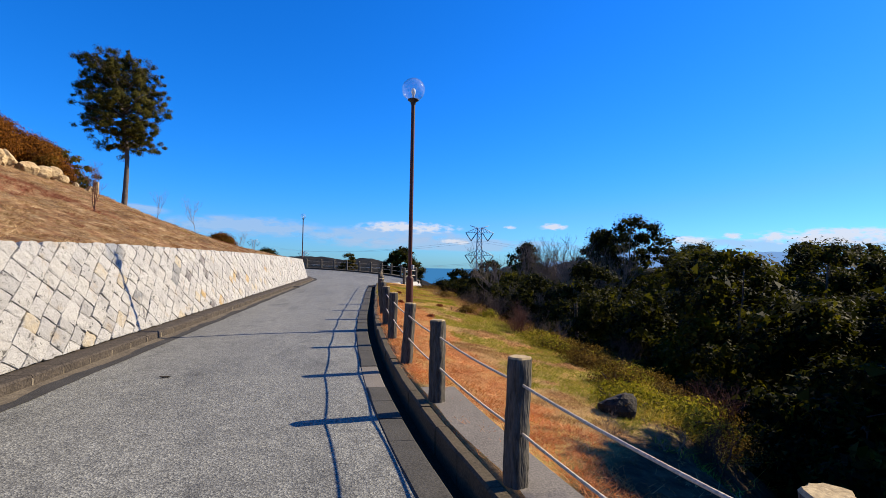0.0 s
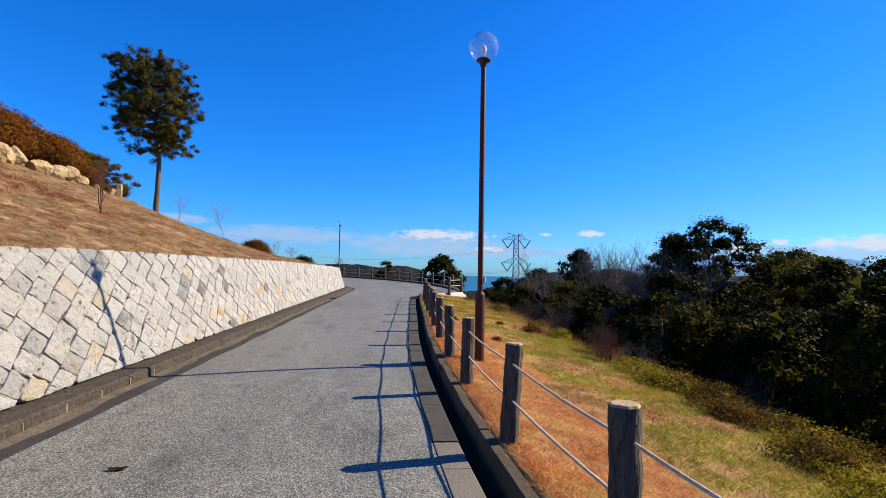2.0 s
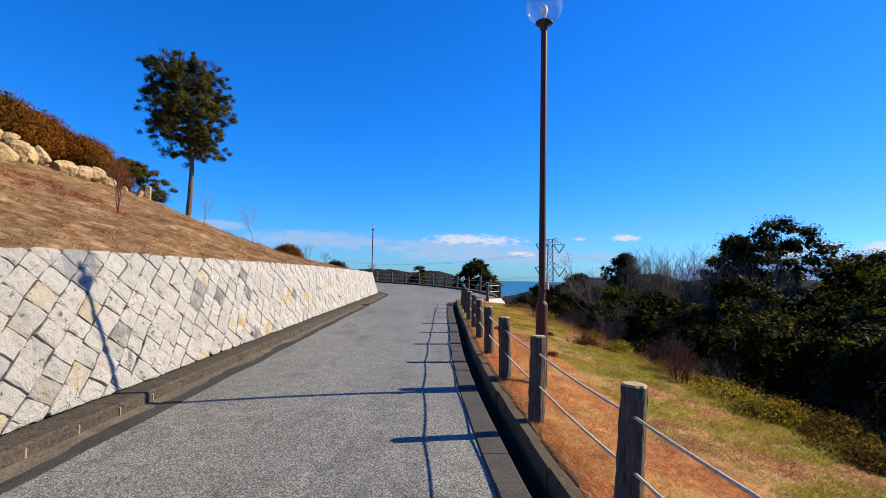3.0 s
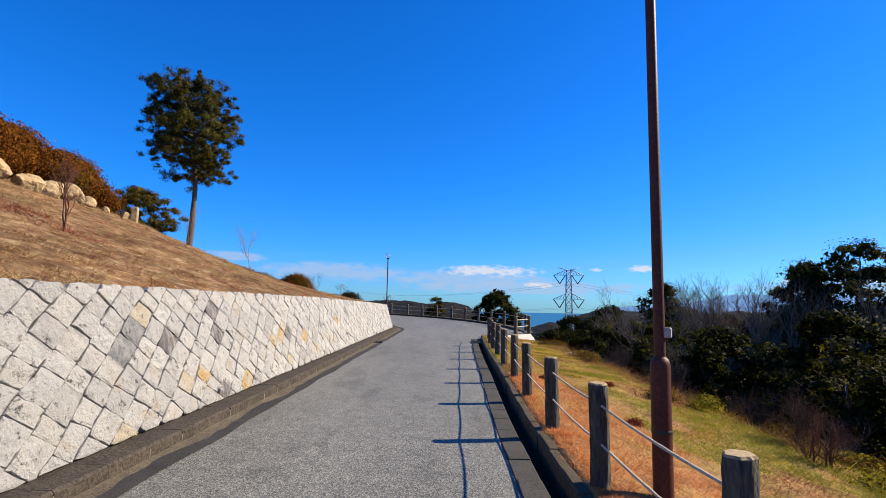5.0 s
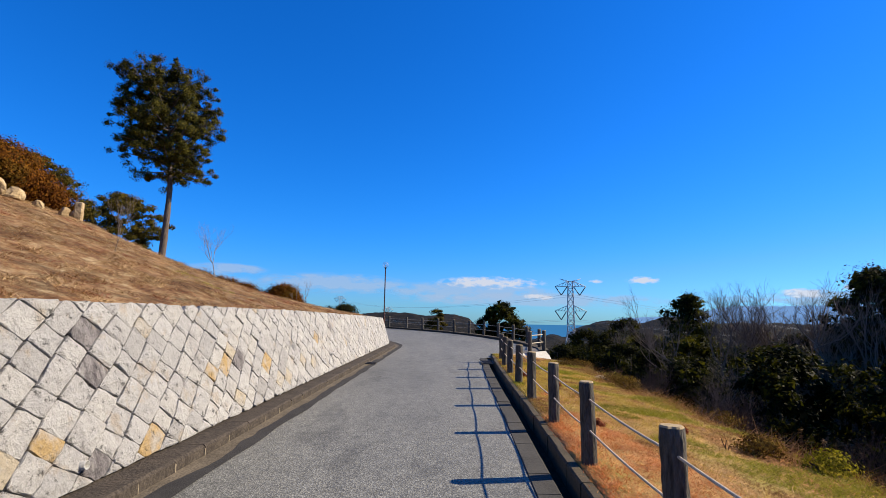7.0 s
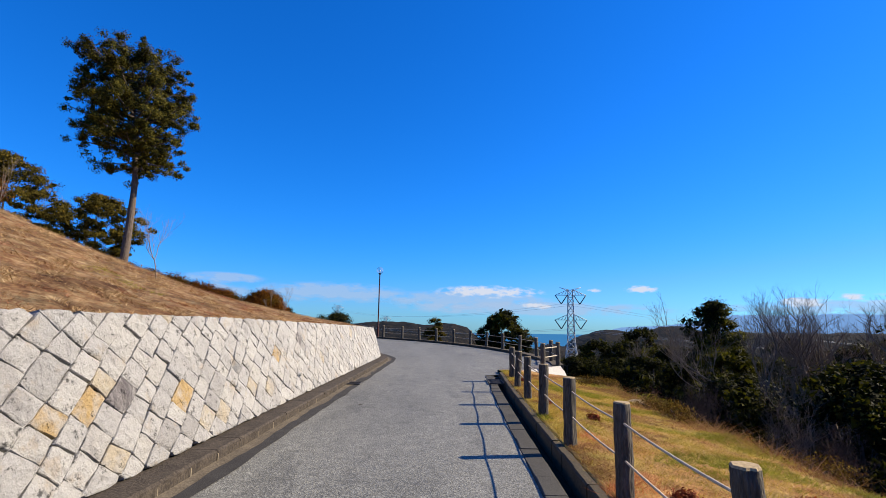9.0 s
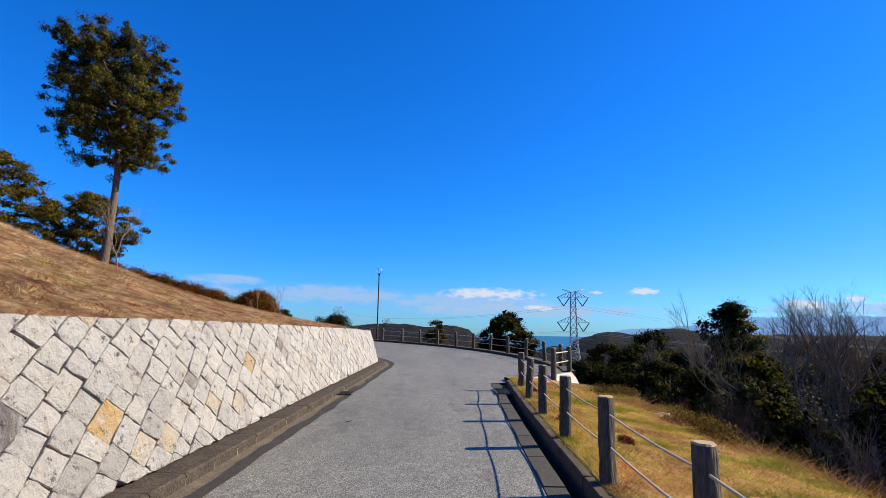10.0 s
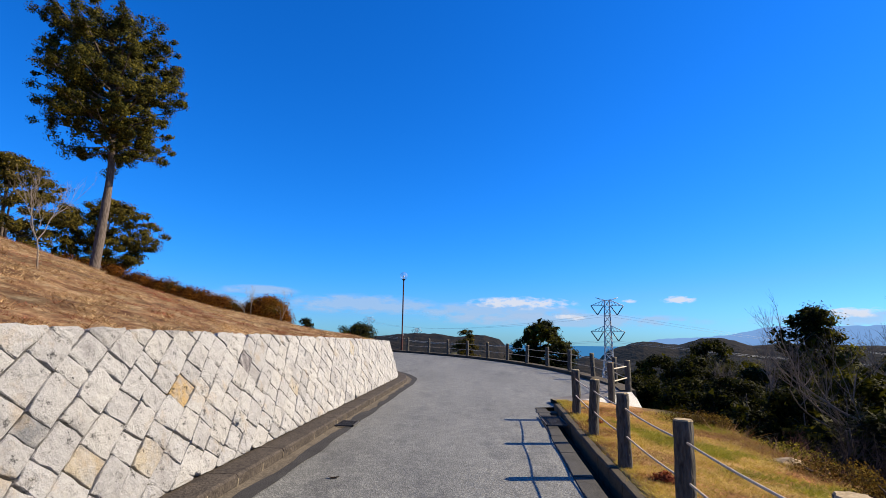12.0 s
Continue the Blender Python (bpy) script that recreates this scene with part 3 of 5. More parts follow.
# ---- right gutter and kerb ----
slabs = thing("gutter_slabs", label="dark concrete gutter slabs along the asphalt edge", category="gutter", kind="structure")
kerb = thing("kerb_right", label="dark concrete kerb stones beside the grass verge", category="kerb", kind="structure")
y = -4.0
while y < 27.9:
    bm = bmesh.new()
    lift = random.uniform(-0.006, 0.006)
    bar(bm, y + 0.006, y + 0.594, lambda v: kerb_x(v) - 0.41, lambda v: kerb_x(v) - 0.17, lambda v: road_z(v) - 0.15, lambda v: road_z(v) + 0.012 + lift, 1)
    part("gutter_slab", bm, M_PAD if 5.9 < y < 6.9 else M_SLAB, slabs)
    bm = bmesh.new()
    side = random.uniform(-0.008, 0.008)
    bar(bm, y + 0.005, y + 0.595, lambda v: kerb_x(v) + side, lambda v: kerb_x(v) + 0.12 + side, lambda v: road_z(v) - 0.22, lambda v: road_z(v) + 0.12 + lift, 1, 0.018)
    part("kerb_stone", bm, M_KERB, kerb)
    y += 0.6
ditch = tagged(strip("ditch", np.arange(-4, 28.4, 0.4), [
    lambda y: (kerb_x(y) - 0.18, road_z(y) - 0.11), lambda y: (kerb_x(y) + 0.01, road_z(y) - 0.13)], M_SHADE_AND_LEAF),
    "narrow drain channel, its shade put in as dark brown", "gutter", kind="structure")
# the kerb's end turns away from the lane
bm = bmesh.new()
x0 = kerb_x(28.0)
box(bm, x0 + 0.0, 27.92, road_z(28) - 0.2, x0 + 0.60, 28.06, road_z(28) + 0.115, 0.018)
part("kerb_stone", bm, M_KERB, kerb)

bm = bmesh.new()
box(bm, x0 - 0.44, 27.80, road_z(28) - 0.2, x0 + 0.0, 28.06, road_z(28) + 0.012, 0.012)
part("gutter_slab", bm, M_SLAB, slabs)

# kerb round the outside of the bend
bend = thing("kerb_bend", label="low concrete kerb round the outside of the bend", category="kerb", kind="structure")
for i in range(28):
    ya = 31.6 + i * 0.72
    bm = bmesh.new()
    bar(bm, ya + 0.005, ya + 0.715, lambda v: road_right(v) - 0.02, lambda v: road_right(v) + 0.42, lambda v: road_z(v) - 0.6, lambda v: road_z(v) + 0.12, 2)
    part("kerb_stone", bm, M_KERB, bend)

# white retaining face where the side platform stands over the slope
bm = bmesh.new()
top = [(0.95, 28.75), (2.02, 29.75), (3.42, 31.7), (3.75, 34.5), (3.0, 34.5), (2.6, 31.9), (1.6, 30.4), (0.8, 29.4)]
zt = road_z(30) + 0.10
flare = [(1.0, 28.55), (2.3, 29.15), (3.95, 31.2), (4.4, 34.4)]
tv = [bm.verts.new((x, y, zt)) for x, y in top]
lv = [bm.verts.new((x, y, zt - 1.3)) for x, y in flare]
bv = [bm.verts.new((x, y, zt - 1.3)) for x, y in top[4:]]
deck = bm.faces.new(tv)
deck.material_index = 1
for a in range(3):
    bm.faces.new((tv[a], lv[a], lv[a + 1], tv[a + 1]))
for a in range(4, 7):
    bm.faces.new((tv[a], tv[a + 1], bv[a - 3], bv[a - 4]))
bm.normal_update()
platform = tagged(part("retaining_wall", bm, M_WHITE), "white-painted concrete retaining face under the side railing", "wall", kind="structure")
platform.data.materials.append(M_PAD)

# concrete pad round the first posts
bm = bmesh.new()
bar(bm, -3.0, 5.75, lambda v: kerb_x(v) + 0.125, lambda v: kerb_x(v) + 0.56, lambda v: road_z(v) - 0.2, lambda v: road_z(v) + 0.118, 14)
pad = tagged(part("pavement_pad", bm, M_PAD), "grey concrete strip behind the kerb", "pavement", kind="structure")

# ---- stone wall ----
wall = thing("wall_left", label="cream granite retaining wall of diamond-laid stones", category="wall", kind="structure")
core = strip("wall_core", np.arange(-5, 41, 0.5), [
    lambda y: tuple(wall_point(y, -0.1, -0.07).xz), lambda y: tuple(wall_point(y, slope_height(y) - 0.02, -0.07).xz),
    lambda y: (wall_back(y) - 0.3, wall_top_z(y) - 0.03), lambda y: (wall_back(y) - 0.3, road_z(y) - 0.2)], M_MORTAR, wall)
tagged(core, "dark recessed mortar")


def clip_poly(poly, keep):
    out = []
    for a, b in zip(poly, poly[1:] + poly[:1]):
        ka, kb = keep(a), keep(b)
        if ka >= 0:
            out.append(a)
        if (ka >= 0) != (kb >= 0):
            t = ka / (ka - kb)
            out.append((a[0] + (b[0] - a[0]) * t, a[1] + (b[1] - a[1]) * t))
    return out


E1, E2 = (0.775, 0.632), (0.80, -0.60)


def course_line(j, p):
    """The wavy bed between two slanting courses, p metres along them."""
    return j * 0.272 + 0.018 * math.sin(j * 12.9898) + 0.017 * math.sin(p * 2.3 + j * 1.9) + 0.011 * math.sin(p * 6.1 + j * 4.7)


def course_cut(j, i, side):
    """Where course j is cut between stones i - 1 and i, at its lower (0) or upper (1) bed."""
    r = random.Random(j * 7919 + i * 104729)
    return i * 0.282 + r.uniform(-0.062, 0.062) + (r.uniform(-0.03, 0.03) if side else 0.0)


def wall_uv(p, q):
    return (p * E1[0] + q * E2[0] - 6, p * E1[1] + q * E2[1] + 0.1)


def stone(poly, rnd):
    """Verts and faces of one pillowed stone from its outline in wall coordinates."""
    cu, ch = sum(p[0] for p in poly) / len(poly), sum(p[1] for p in poly) / len(poly)
    n = len(poly)
    size = max(0.05, math.sqrt(sum(math.hypot(p[0] - cu, p[1] - ch) ** 2 for p in poly) / n))
    v = []
    proud = rnd.uniform(0.0, 0.016)
    lean_u, lean_h = rnd.uniform(-0.03, 0.03), rnd.uniform(-0.03, 0.03)
    gap = rnd.uniform(0.003, 0.007)
    # every side gets two points more so that the outline is uneven
    ring = []
    for a, b in zip(poly, poly[1:] + poly[:1]):
        ring.append((a[0] + (cu - a[0]) * rnd.uniform(0.0, 0.06), a[1] + (ch - a[1]) * rnd.uniform(0.0, 0.06)))
        for q in (0.3, 0.68):
            q += rnd.uniform(-0.1, 0.1)
            ring.append((a[0] + (b[0] - a[0]) * q + rnd.uniform(-0.011, 0.011), a[1] + (b[1] - a[1]) * q + rnd.uniform(-0.011, 0.011)))
    for shrink, out in ((0.0, -0.085), (0.0, proud - 0.006), (0.007, proud + 0.002), (0.045, proud + 0.007), (0.11 if size > 0.17 else 0.08, proud + 0.010)):
        for u, h in ring:
            f = 1 - (gap + shrink) / size
            uu, hh = cu + (u - cu) * f, ch + (h - ch) * f
            hewn = 0.016 * noise.noise((uu * 7, hh * 7, 0.5)) if shrink > 0.02 else rnd.uniform(-0.006, 0.006)
            v.append(wall_point(uu, hh, out + hewn + lean_u * (uu - cu) + lean_h * (hh - ch)))
    m = len(ring)
    v.append(wall_point(cu, ch, proud + rnd.uniform(0.0, 0.022)))
    f = []
    for r in range(4):
        for q in range(m):
            f.append((r * m + q, r * m + (q + 1) % m, (r + 1) * m + (q + 1) % m, (r + 1) * m + q))
    for q in range(m):
        f.append((4 * m + q, 4 * m + (q + 1) % m, 5 * m))
    return v, f


stones = []
for i in range(-10, 125):
    for j in range(-10, 125):
        quad = []
        for jj, ii in ((j, i), (j, i + 1), (j + 1, i + 1), (j + 1, i)):
            pp = course_cut(j, ii, jj - j)
            quad.append(wall_uv(pp, course_line(jj, pp)))
        cu = sum(p[0] for p in quad) / 4
        if not -4.5 < cu < 39.5:
            continue
        H = slope_height(cu)
        poly = clip_poly(quad, lambda p: p[1] - 0.02)
        poly = clip_poly(poly, lambda p: H - p[1]) if len(poly) > 2 else poly
        if len(poly) < 3:
            continue
        area = abs(sum(a[0] * b[1] - b[0] * a[1] for a, b in zip(poly, poly[1:] + poly[:1]))) / 2
        if area > 0.008:
            stones.append((cu, poly, i * 1000 + j))
stones.sort(key=lambda s: abs(s[0] - 14))
WALL_STONES = stones

# ---- fences ----


def post_mesh(name, height, radius, seed):
    """A slightly crooked imitation-wood post with bark ridges; two materials: bark and sawn top."""
    rnd = random.Random(seed)
    bm = bmesh.new()
    sides, levels = 20, 14
    groove = [rnd.uniform(-0.006, 0.006) + 0.006 * (j % 3 == 0) for j in range(sides)]
    rings = []
    for l in range(levels + 1):
        z = -0.25 + (height + 0.25) * l / levels
        cx, cy = 0.012 * math.sin(3.1 * z + seed), 0.012 * math.cos(2.3 * z + seed)
        r = radius * (1.06 - 0.08 * l / levels)
        rings.append([bm.verts.new((cx + (r + groove[j] + rnd.uniform(-0.006, 0.006)) * math.cos(2 * math.pi * j / sides),
                                    cy + (r + groove[j] + rnd.uniform(-0.006, 0.006)) * math.sin(2 * math.pi * j / sides), z)) for j in range(sides)])
    for r, s in zip(rings, rings[1:]):
        for j in range(sides):
            bm.faces.new((r[j], r[(j + 1) % sides], s[(j + 1) % sides], s[j])).smooth = True
    inner = [bm.verts.new((v.co.x * 0.88, v.co.y * 0.88, height + 0.012)) for v in rings[-1]]
    for j in range(sides):
        bm.faces.new((rings[-1][j], rings[-1][(j + 1) % sides], inner[(j + 1) % sides], inner[j])).material_index = 1
    bm.faces.new(inner).material_index = 1
    me = bpy.data.meshes.new(name)
    bm.to_mesh(me)
    bm.free()
    me.materials.append(M_POST)
    me.materials.append(M_POST_TOP)
    return me


POSTS = [post_mesh("post", 0.82, 0.075, s) for s in (1, 2, 3, 4)]


def rope(name, a, b, parent, radius=0.011, sag=0.02):
    """One span of twisted rope between two posts."""
    a, b = Vector(a), Vector(b)
    bm = bmesh.new()
    n = 18
    pts, rad = [], []
    for i in range(n + 1):
        t = i / n
        pts.append(a.lerp(b, t) - Vector((0, 0, sag * 4 * t * (1 - t))))
        rad.append(radius * (1.0 + 0.12 * (i % 2)))
    tube(bm, pts, rad, 6)
    return part(name, bm, M_ROPE, parent)


def fence(spots, label, heights, radius, sag, group):
    f = thing("rope_fence", label=label, category="fence", group=group)
    tops = []
    for i, (x, y, z) in enumerate(spots):
        p = new("post", POSTS[(i * 5 + 1) % 4])
        p.parent = f
        lean_x, lean_y = 1.6 * math.sin(i * 2.1), 1.4 * math.cos(i * 1.7)
        p.matrix_world = pose(x, y, z, lean_x, lean_y, 47 * i)
        tops.append((x, y, z))
    for a, b in zip(tops, tops[1:]):
        for h in heights:
            rope("rope", (a[0], a[1], a[2] + h), (b[0], b[1], b[2] + h), f, radius, sag)
    return f


VERGE_POSTS_Y = (-2.7, -0.7, 1.27, 3.23, 5.18, 7.11, 9.2, 11.2, 13.08, 15.2, 17.18, 19.2, 21.2, 23.07, 24.95, 27.1)
spots = []
for y in VERGE_POSTS_Y:
    x = kerb_x(y) + (0.22 if y < 26 else 0.27)
    spots.append((x, y, road_z(y) + 0.115))
fence(spots, "row of grey imitation-wood posts with two ropes beside the verge", (0.66, 0.35), 0.0095, 0.02, "lane fences")

bend_y = (30.1, 31.6, 33.6, 35.8, 37.9, 39.8, 41.5, 43.1, 44.6, 46.0, 47.3, 48.5, 49.7)
spots = [(road_right(y) + 0.2, y, road_z(y) + 0.11) for y in bend_y]
fence(spots[:2], "short pale-roped railing at the side platform", (0.66, 0.35), 0.018, 0.0, "lane fences")
fence(spots[1:], "grey post and rope fence round the outside of the bend", (0.66, 0.35), 0.0095, 0.02, "lane fences")

# ---- lamps ----


def street_lamp(loc, label, rz=0.0):
    lamp = thing("street_lamp", loc, label, "street lamp", "street lamps", rz=rz)
    bm = bmesh.new()
    lathe(bm, [(0.080, -0.3), (0.080, 1.05), (0.078, 1.085), (0.066, 1.115), (0.045, 1.135)], 22)
    sleeve = part("base_sleeve", bm, M_POLE, lamp, "thick reddish-brown painted base")
    bm = bmesh.new()
    lathe(bm, [(0.0815, 0.52), (0.084, 0.525), (0.084, 0.545), (0.0815, 0.55)], 22)
    part("clamp_band", bm, M_BLACK, sleeve)
    bm = bmesh.new()
    lathe(bm, [(0.046, 1.12), (0.043, 4.93)], 18)
    pole = part("pole", bm, M_POLE, lamp)
    bm = bmesh.new()
    lathe(bm, [(0.037, 4.910), (0.06, 4.950), (0.06, 4.990), (0.115, 5.020), (0.125, 5.035), (0.12, 5.050), (0.05, 5.055), (0.0, 5.055)], 22)
    part("collar", bm, M_BLACK, lamp)
    bm = bmesh.new()
    prof = [(0.255 * math.sin(a), 5.27 - 0.25 * math.cos(a)) for a in np.linspace(0.50, 3.13, 22)]
    lathe(bm, prof, 32)
    globe = part("globe", bm, M_GLASS, lamp, "clear glass globe with a whitish sheen mixed in")
    bm = bmesh.new()
    lathe(bm, [(0.0, 5.055), (0.022, 5.057), (0.022, 5.130), (0.034, 5.160), (0.047, 5.200), (0.048, 5.240), (0.034, 5.285), (0.0, 5.305)], 16)
    part("bulb", bm, M_BULB, lamp, "white frosted bulb")
    bm = bmesh.new()
    box(bm, 0.036, -0.03, 1.29, 0.095, 0.03, 1.375, 0.008)
    part("junction_box", bm, M_BOX, lamp, "small grey box")
    return lamp


street_lamp((1.015, 11.13, verge_z(0.7, 11.13)), "tall brown lamp post with clear glass globe on the verge", -32)
street_lamp((-5.85, 50.6, road_z(50) - 0.22), "tall brown lamp post with glass globe at the far bend", 20)

# ---- plants ----


def leaf_cloud(name, centres, spread, per, size, mat, parent, seed, flat=1.0, aspect=0.55, inner=0, inner_size=0.3):
    """One crown: per leaves round every centre, each a small pointed blade with a fold."""
    rng = np.random.default_rng(seed)
    c = np.repeat(np.asarray(centres, float), per, axis=0)
    n = len(c)
    off = rng.normal(size=(n, 3))
    off *= (1.55 * rng.random(n) ** 0.45 / (np.linalg.norm(off, axis=1) + 1e-9))[:, None]
    off *= (np.repeat(np.asarray(spread, float), per)[:, None] if np.ndim(spread) else spread)
    off[:, 2] *= flat
    p = c + off
    # blades lie like roof tiles on their clump and on the whole crown
    mid = np.mean(np.asarray(centres, float), axis=0)
    rad = c - mid
    rad /= np.linalg.norm(rad, axis=1)[:, None] + 1e-6
    nrm = 1.0 * rad + 0.9 * off / (np.linalg.norm(off, axis=1)[:, None] + 1e-6) + np.array([0, 0, 0.35]) + 0.55 * rng.normal(size=(n, 3))
    nrm /= np.linalg.norm(nrm, axis=1)[:, None] + 1e-9
    a = np.cross(nrm, rng.normal(size=(n, 3)))
    a /= np.linalg.norm(a, axis=1)[:, None] + 1e-9
    b = np.cross(nrm, a)
    s = size * rng.uniform(0.6, 1.4, n)[:, None]
    v = np.stack([p - a * s, p + b * s * aspect * 1.5 + a * s * 0.2, p + a * s - b * s * aspect * 0.5], axis=1).reshape(-1, 3)
    if inner:
        # broad sprays deep inside every clump close the crown
        c = np.repeat(np.asarray(centres, float), inner, axis=0)
        k = len(c)
        p = c + rng.normal(size=(k, 3)) * 0.42 * np.mean(spread) * np.array([1, 1, flat]) - 0.25 * np.mean(spread) * (c - mid) / (np.linalg.norm(c - mid, axis=1)[:, None] + 1e-6)
        a = rng.normal(size=(k, 3))
        a /= np.linalg.norm(a, axis=1)[:, None]
        b = np.cross(a, rng.normal(size=(k, 3)))
        b /= np.linalg.norm(b, axis=1)[:, None] + 1e-9
        s = inner_size * rng.uniform(0.6, 1.3, k)[:, None]
        v = np.concatenate([v, np.stack([p - a * s, p + b * s * 0.9 + a * s * 0.3, p + a * s - b * s * 0.5], axis=1).reshape(-1, 3)])
        n += k
    f = np.arange(3 * n).reshape(n, 3)
    return raw(name, v, f, mat, parent)


def branch(bm, start, way, length, radius, depth, rnd, spread=0.55, kids=3, up=0.15, sides=4, tips=None):
    """A limb that forks again and again."""
    pts, rad = [Vector(start)], [radius]
    d = Vector(way).normalized()
    steps = 4 if depth > 2 else 2
    for i in range(steps):
        d = (d + Vector((rnd.uniform(-0.16, 0.16), rnd.uniform(-0.16, 0.16), rnd.uniform(-0.08, 0.16) + up * 0.3))).normalized()
        pts.append(pts[-1] + d * length / steps)
        rad.append(radius * (1 - 0.3 * (i + 1) / steps))
    tube(bm, pts, rad, sides if depth > 1 else 3, cap=False)
    if tips is not None:
        tips.append(pts[-1])
    if depth <= 0:
        return
    for kdx in range(kids):
        at = pts[-1] if kdx == 0 else pts[rnd.randint(1, steps)]
        side = Vector((rnd.gauss(0, 1), rnd.gauss(0, 1), rnd.gauss(0, 0.6)))
        nd = (d + side * spread).normalized()
        branch(bm, at, nd, length * rnd.uniform(0.55, 0.8), rad[-1] * 0.82, depth - 1, rnd, spread, kids, up, sides, tips)


def bare_tree(loc, height, label, seed, mat=None, depth=4, stems=1, radius=None, category="tree", group="", spread=0.5, name="bare_tree", exact=False):
    t = thing(name, loc, label, category, group)
    rnd = random.Random(seed)
    bm = bmesh.new()
    for s in range(stems):
        tilt = Vector((rnd.uniform(-0.3, 0.3), rnd.uniform(-0.3, 0.3), 1)) if stems > 1 else Vector((0.03, 0.02, 1))
        branch(bm, (rnd.uniform(-0.05, 0.05) * stems, rnd.uniform(-0.05, 0.05) * stems, -0.2), tilt, height * (0.42 if depth < 6 else 0.33), radius or height * 0.02, depth, rnd, spread, 3, 0.35, 5)
    if exact:
        k = height / max(v.co.z for v in bm.verts)
        for v in bm.verts:
            v.co *= k
    part("trunk", bm, mat or M_TWIG, t)
    return t


def leafy_tree(loc, height, crown_base, width, label, seed, mat, leaf=0.09, clumps=90, per=110, spread=0.32, flat=0.75, group="", trunk_r=None,
               category="tree", stems=1, lean=0.0, name="tree", shape="round", inner=0, inner_size=0.3):
    """Trunk with limbs reaching the clumps of an uneven crown."""
    t = thing(name, loc, label, category, group)
    rnd = random.Random(seed)
    trunk_r = trunk_r or height * 0.017
    bm = bmesh.new()
    cx = lean
    mid = (crown_base + height) / 2
    centres = []
    lobes = [(rnd.uniform(0, 6.28), rnd.uniform(0.2, 1.0), rnd.uniform(0.7, 1.25)) for _ in range(7)]
    while len(centres) < clumps:
        a, q = rnd.uniform(0, 2 * math.pi), rnd.random()
        if shape == "round":
            env = math.sin(math.pi * min(1, q * 0.86 + 0.12)) ** 0.62
        else:
            env = (1 - q) ** 0.7 + 0.08
        ripple = 1 + 0.16 * math.sin(3 * a + seed) + 0.14 * math.sin(9 * q + 2 * a + seed)
        r = width / 2 * env * ripple * rnd.uniform(0.08, 1.12) ** 0.62
        z = crown_base + (height - crown_base) * q
        centres.append((cx * z / height + r * math.cos(a), r * math.sin(a), z))
    for s in range(stems):
        ox = rnd.uniform(-0.3, 0.3) * (stems > 1)
        oy = rnd.uniform(-0.3, 0.3) * (stems > 1)
        n = 8
        pts = [(ox * (1 + 2 * i / n) + cx * i / n + 0.05 * math.sin(i * 1.3 + seed), oy * (1 + 2 * i / n) + 0.05 * math.cos(i * 1.7), -0.4 + (height * 0.93 + 0.4) * i / n) for i in range(n + 1)]
        tube(bm, pts, [trunk_r * (1.25 if i == 0 else 1) * (1 - 0.88 * i / n) for i in range(n + 1)], 10)
    for c in centres[:: max(1, clumps // 60)]:
        z0 = max(crown_base * rnd.uniform(0.9, 1.15), c[2] - 0.5 * math.hypot(c[0], c[1]) - 0.3)
        f = z0 / height
        a = Vector((cx * f, 0, z0))
        b = Vector(c)
        m = a.lerp(b, 0.5) + Vector((rnd.uniform(-0.15, 0.15), rnd.uniform(-0.15, 0.15), -0.08))
        r0 = trunk_r * 0.22 * (1 - 0.6 * f)
        tube(bm, [a, m, b], [r0, r0 * 0.6, r0 * 0.2], 4, cap=False)
    part("trunk", bm, M_BARK, t)
    leaf_cloud("crown", centres, [spread * rnd.uniform(0.6, 1.2) for _ in centres], per, leaf, mat, t, seed, flat, 0.55, inner, inner_size)
    return t


def shrub(loc, size, label, seed, mat, leaf=0.05, clumps=120, per=60, group="", category="shrub", name="shrub"):
    """A clipped, rounded shrub: stems and a shell of leaf clumps."""
    t = thing(name, loc, label, category, group)
    rnd = random.Random(seed)
    sx, sy, sz = size
    centres, bm = [], bmesh.new()
    for _ in range(clumps):
        a, q = rnd.uniform(0, 2 * math.pi), rnd.uniform(0.05, 1)
        r = math.sqrt(max(0.03, 1 - q * q)) * rnd.uniform(0.6, 1.0) * (1 + 0.08 * math.sin(3 * a + seed))
        centres.append((sx / 2 * r * math.cos(a), sy / 2 * r * math.sin(a), sz * q * rnd.uniform(0.85, 1.05)))
    for c in centres[::4]:
        tube(bm, [(c[0] * 0.1, c[1] * 0.1, -0.15), (c[0] * 0.6, c[1] * 0.6, c[2] * 0.55), c], [0.03, 0.02, 0.006], 4, cap=False)
    part("stems", bm, M_TWIG_DARK, t)
    leaf_cloud("foliage", centres, 0.12 * (sx + sy + sz) / 3 + 0.03, per, leaf, mat, t, seed, 0.8, 0.55, 5 if sz > 0.5 else 0, 0.1)
    return t


def at(x, y):
    return (x, y, terrain(x, y))


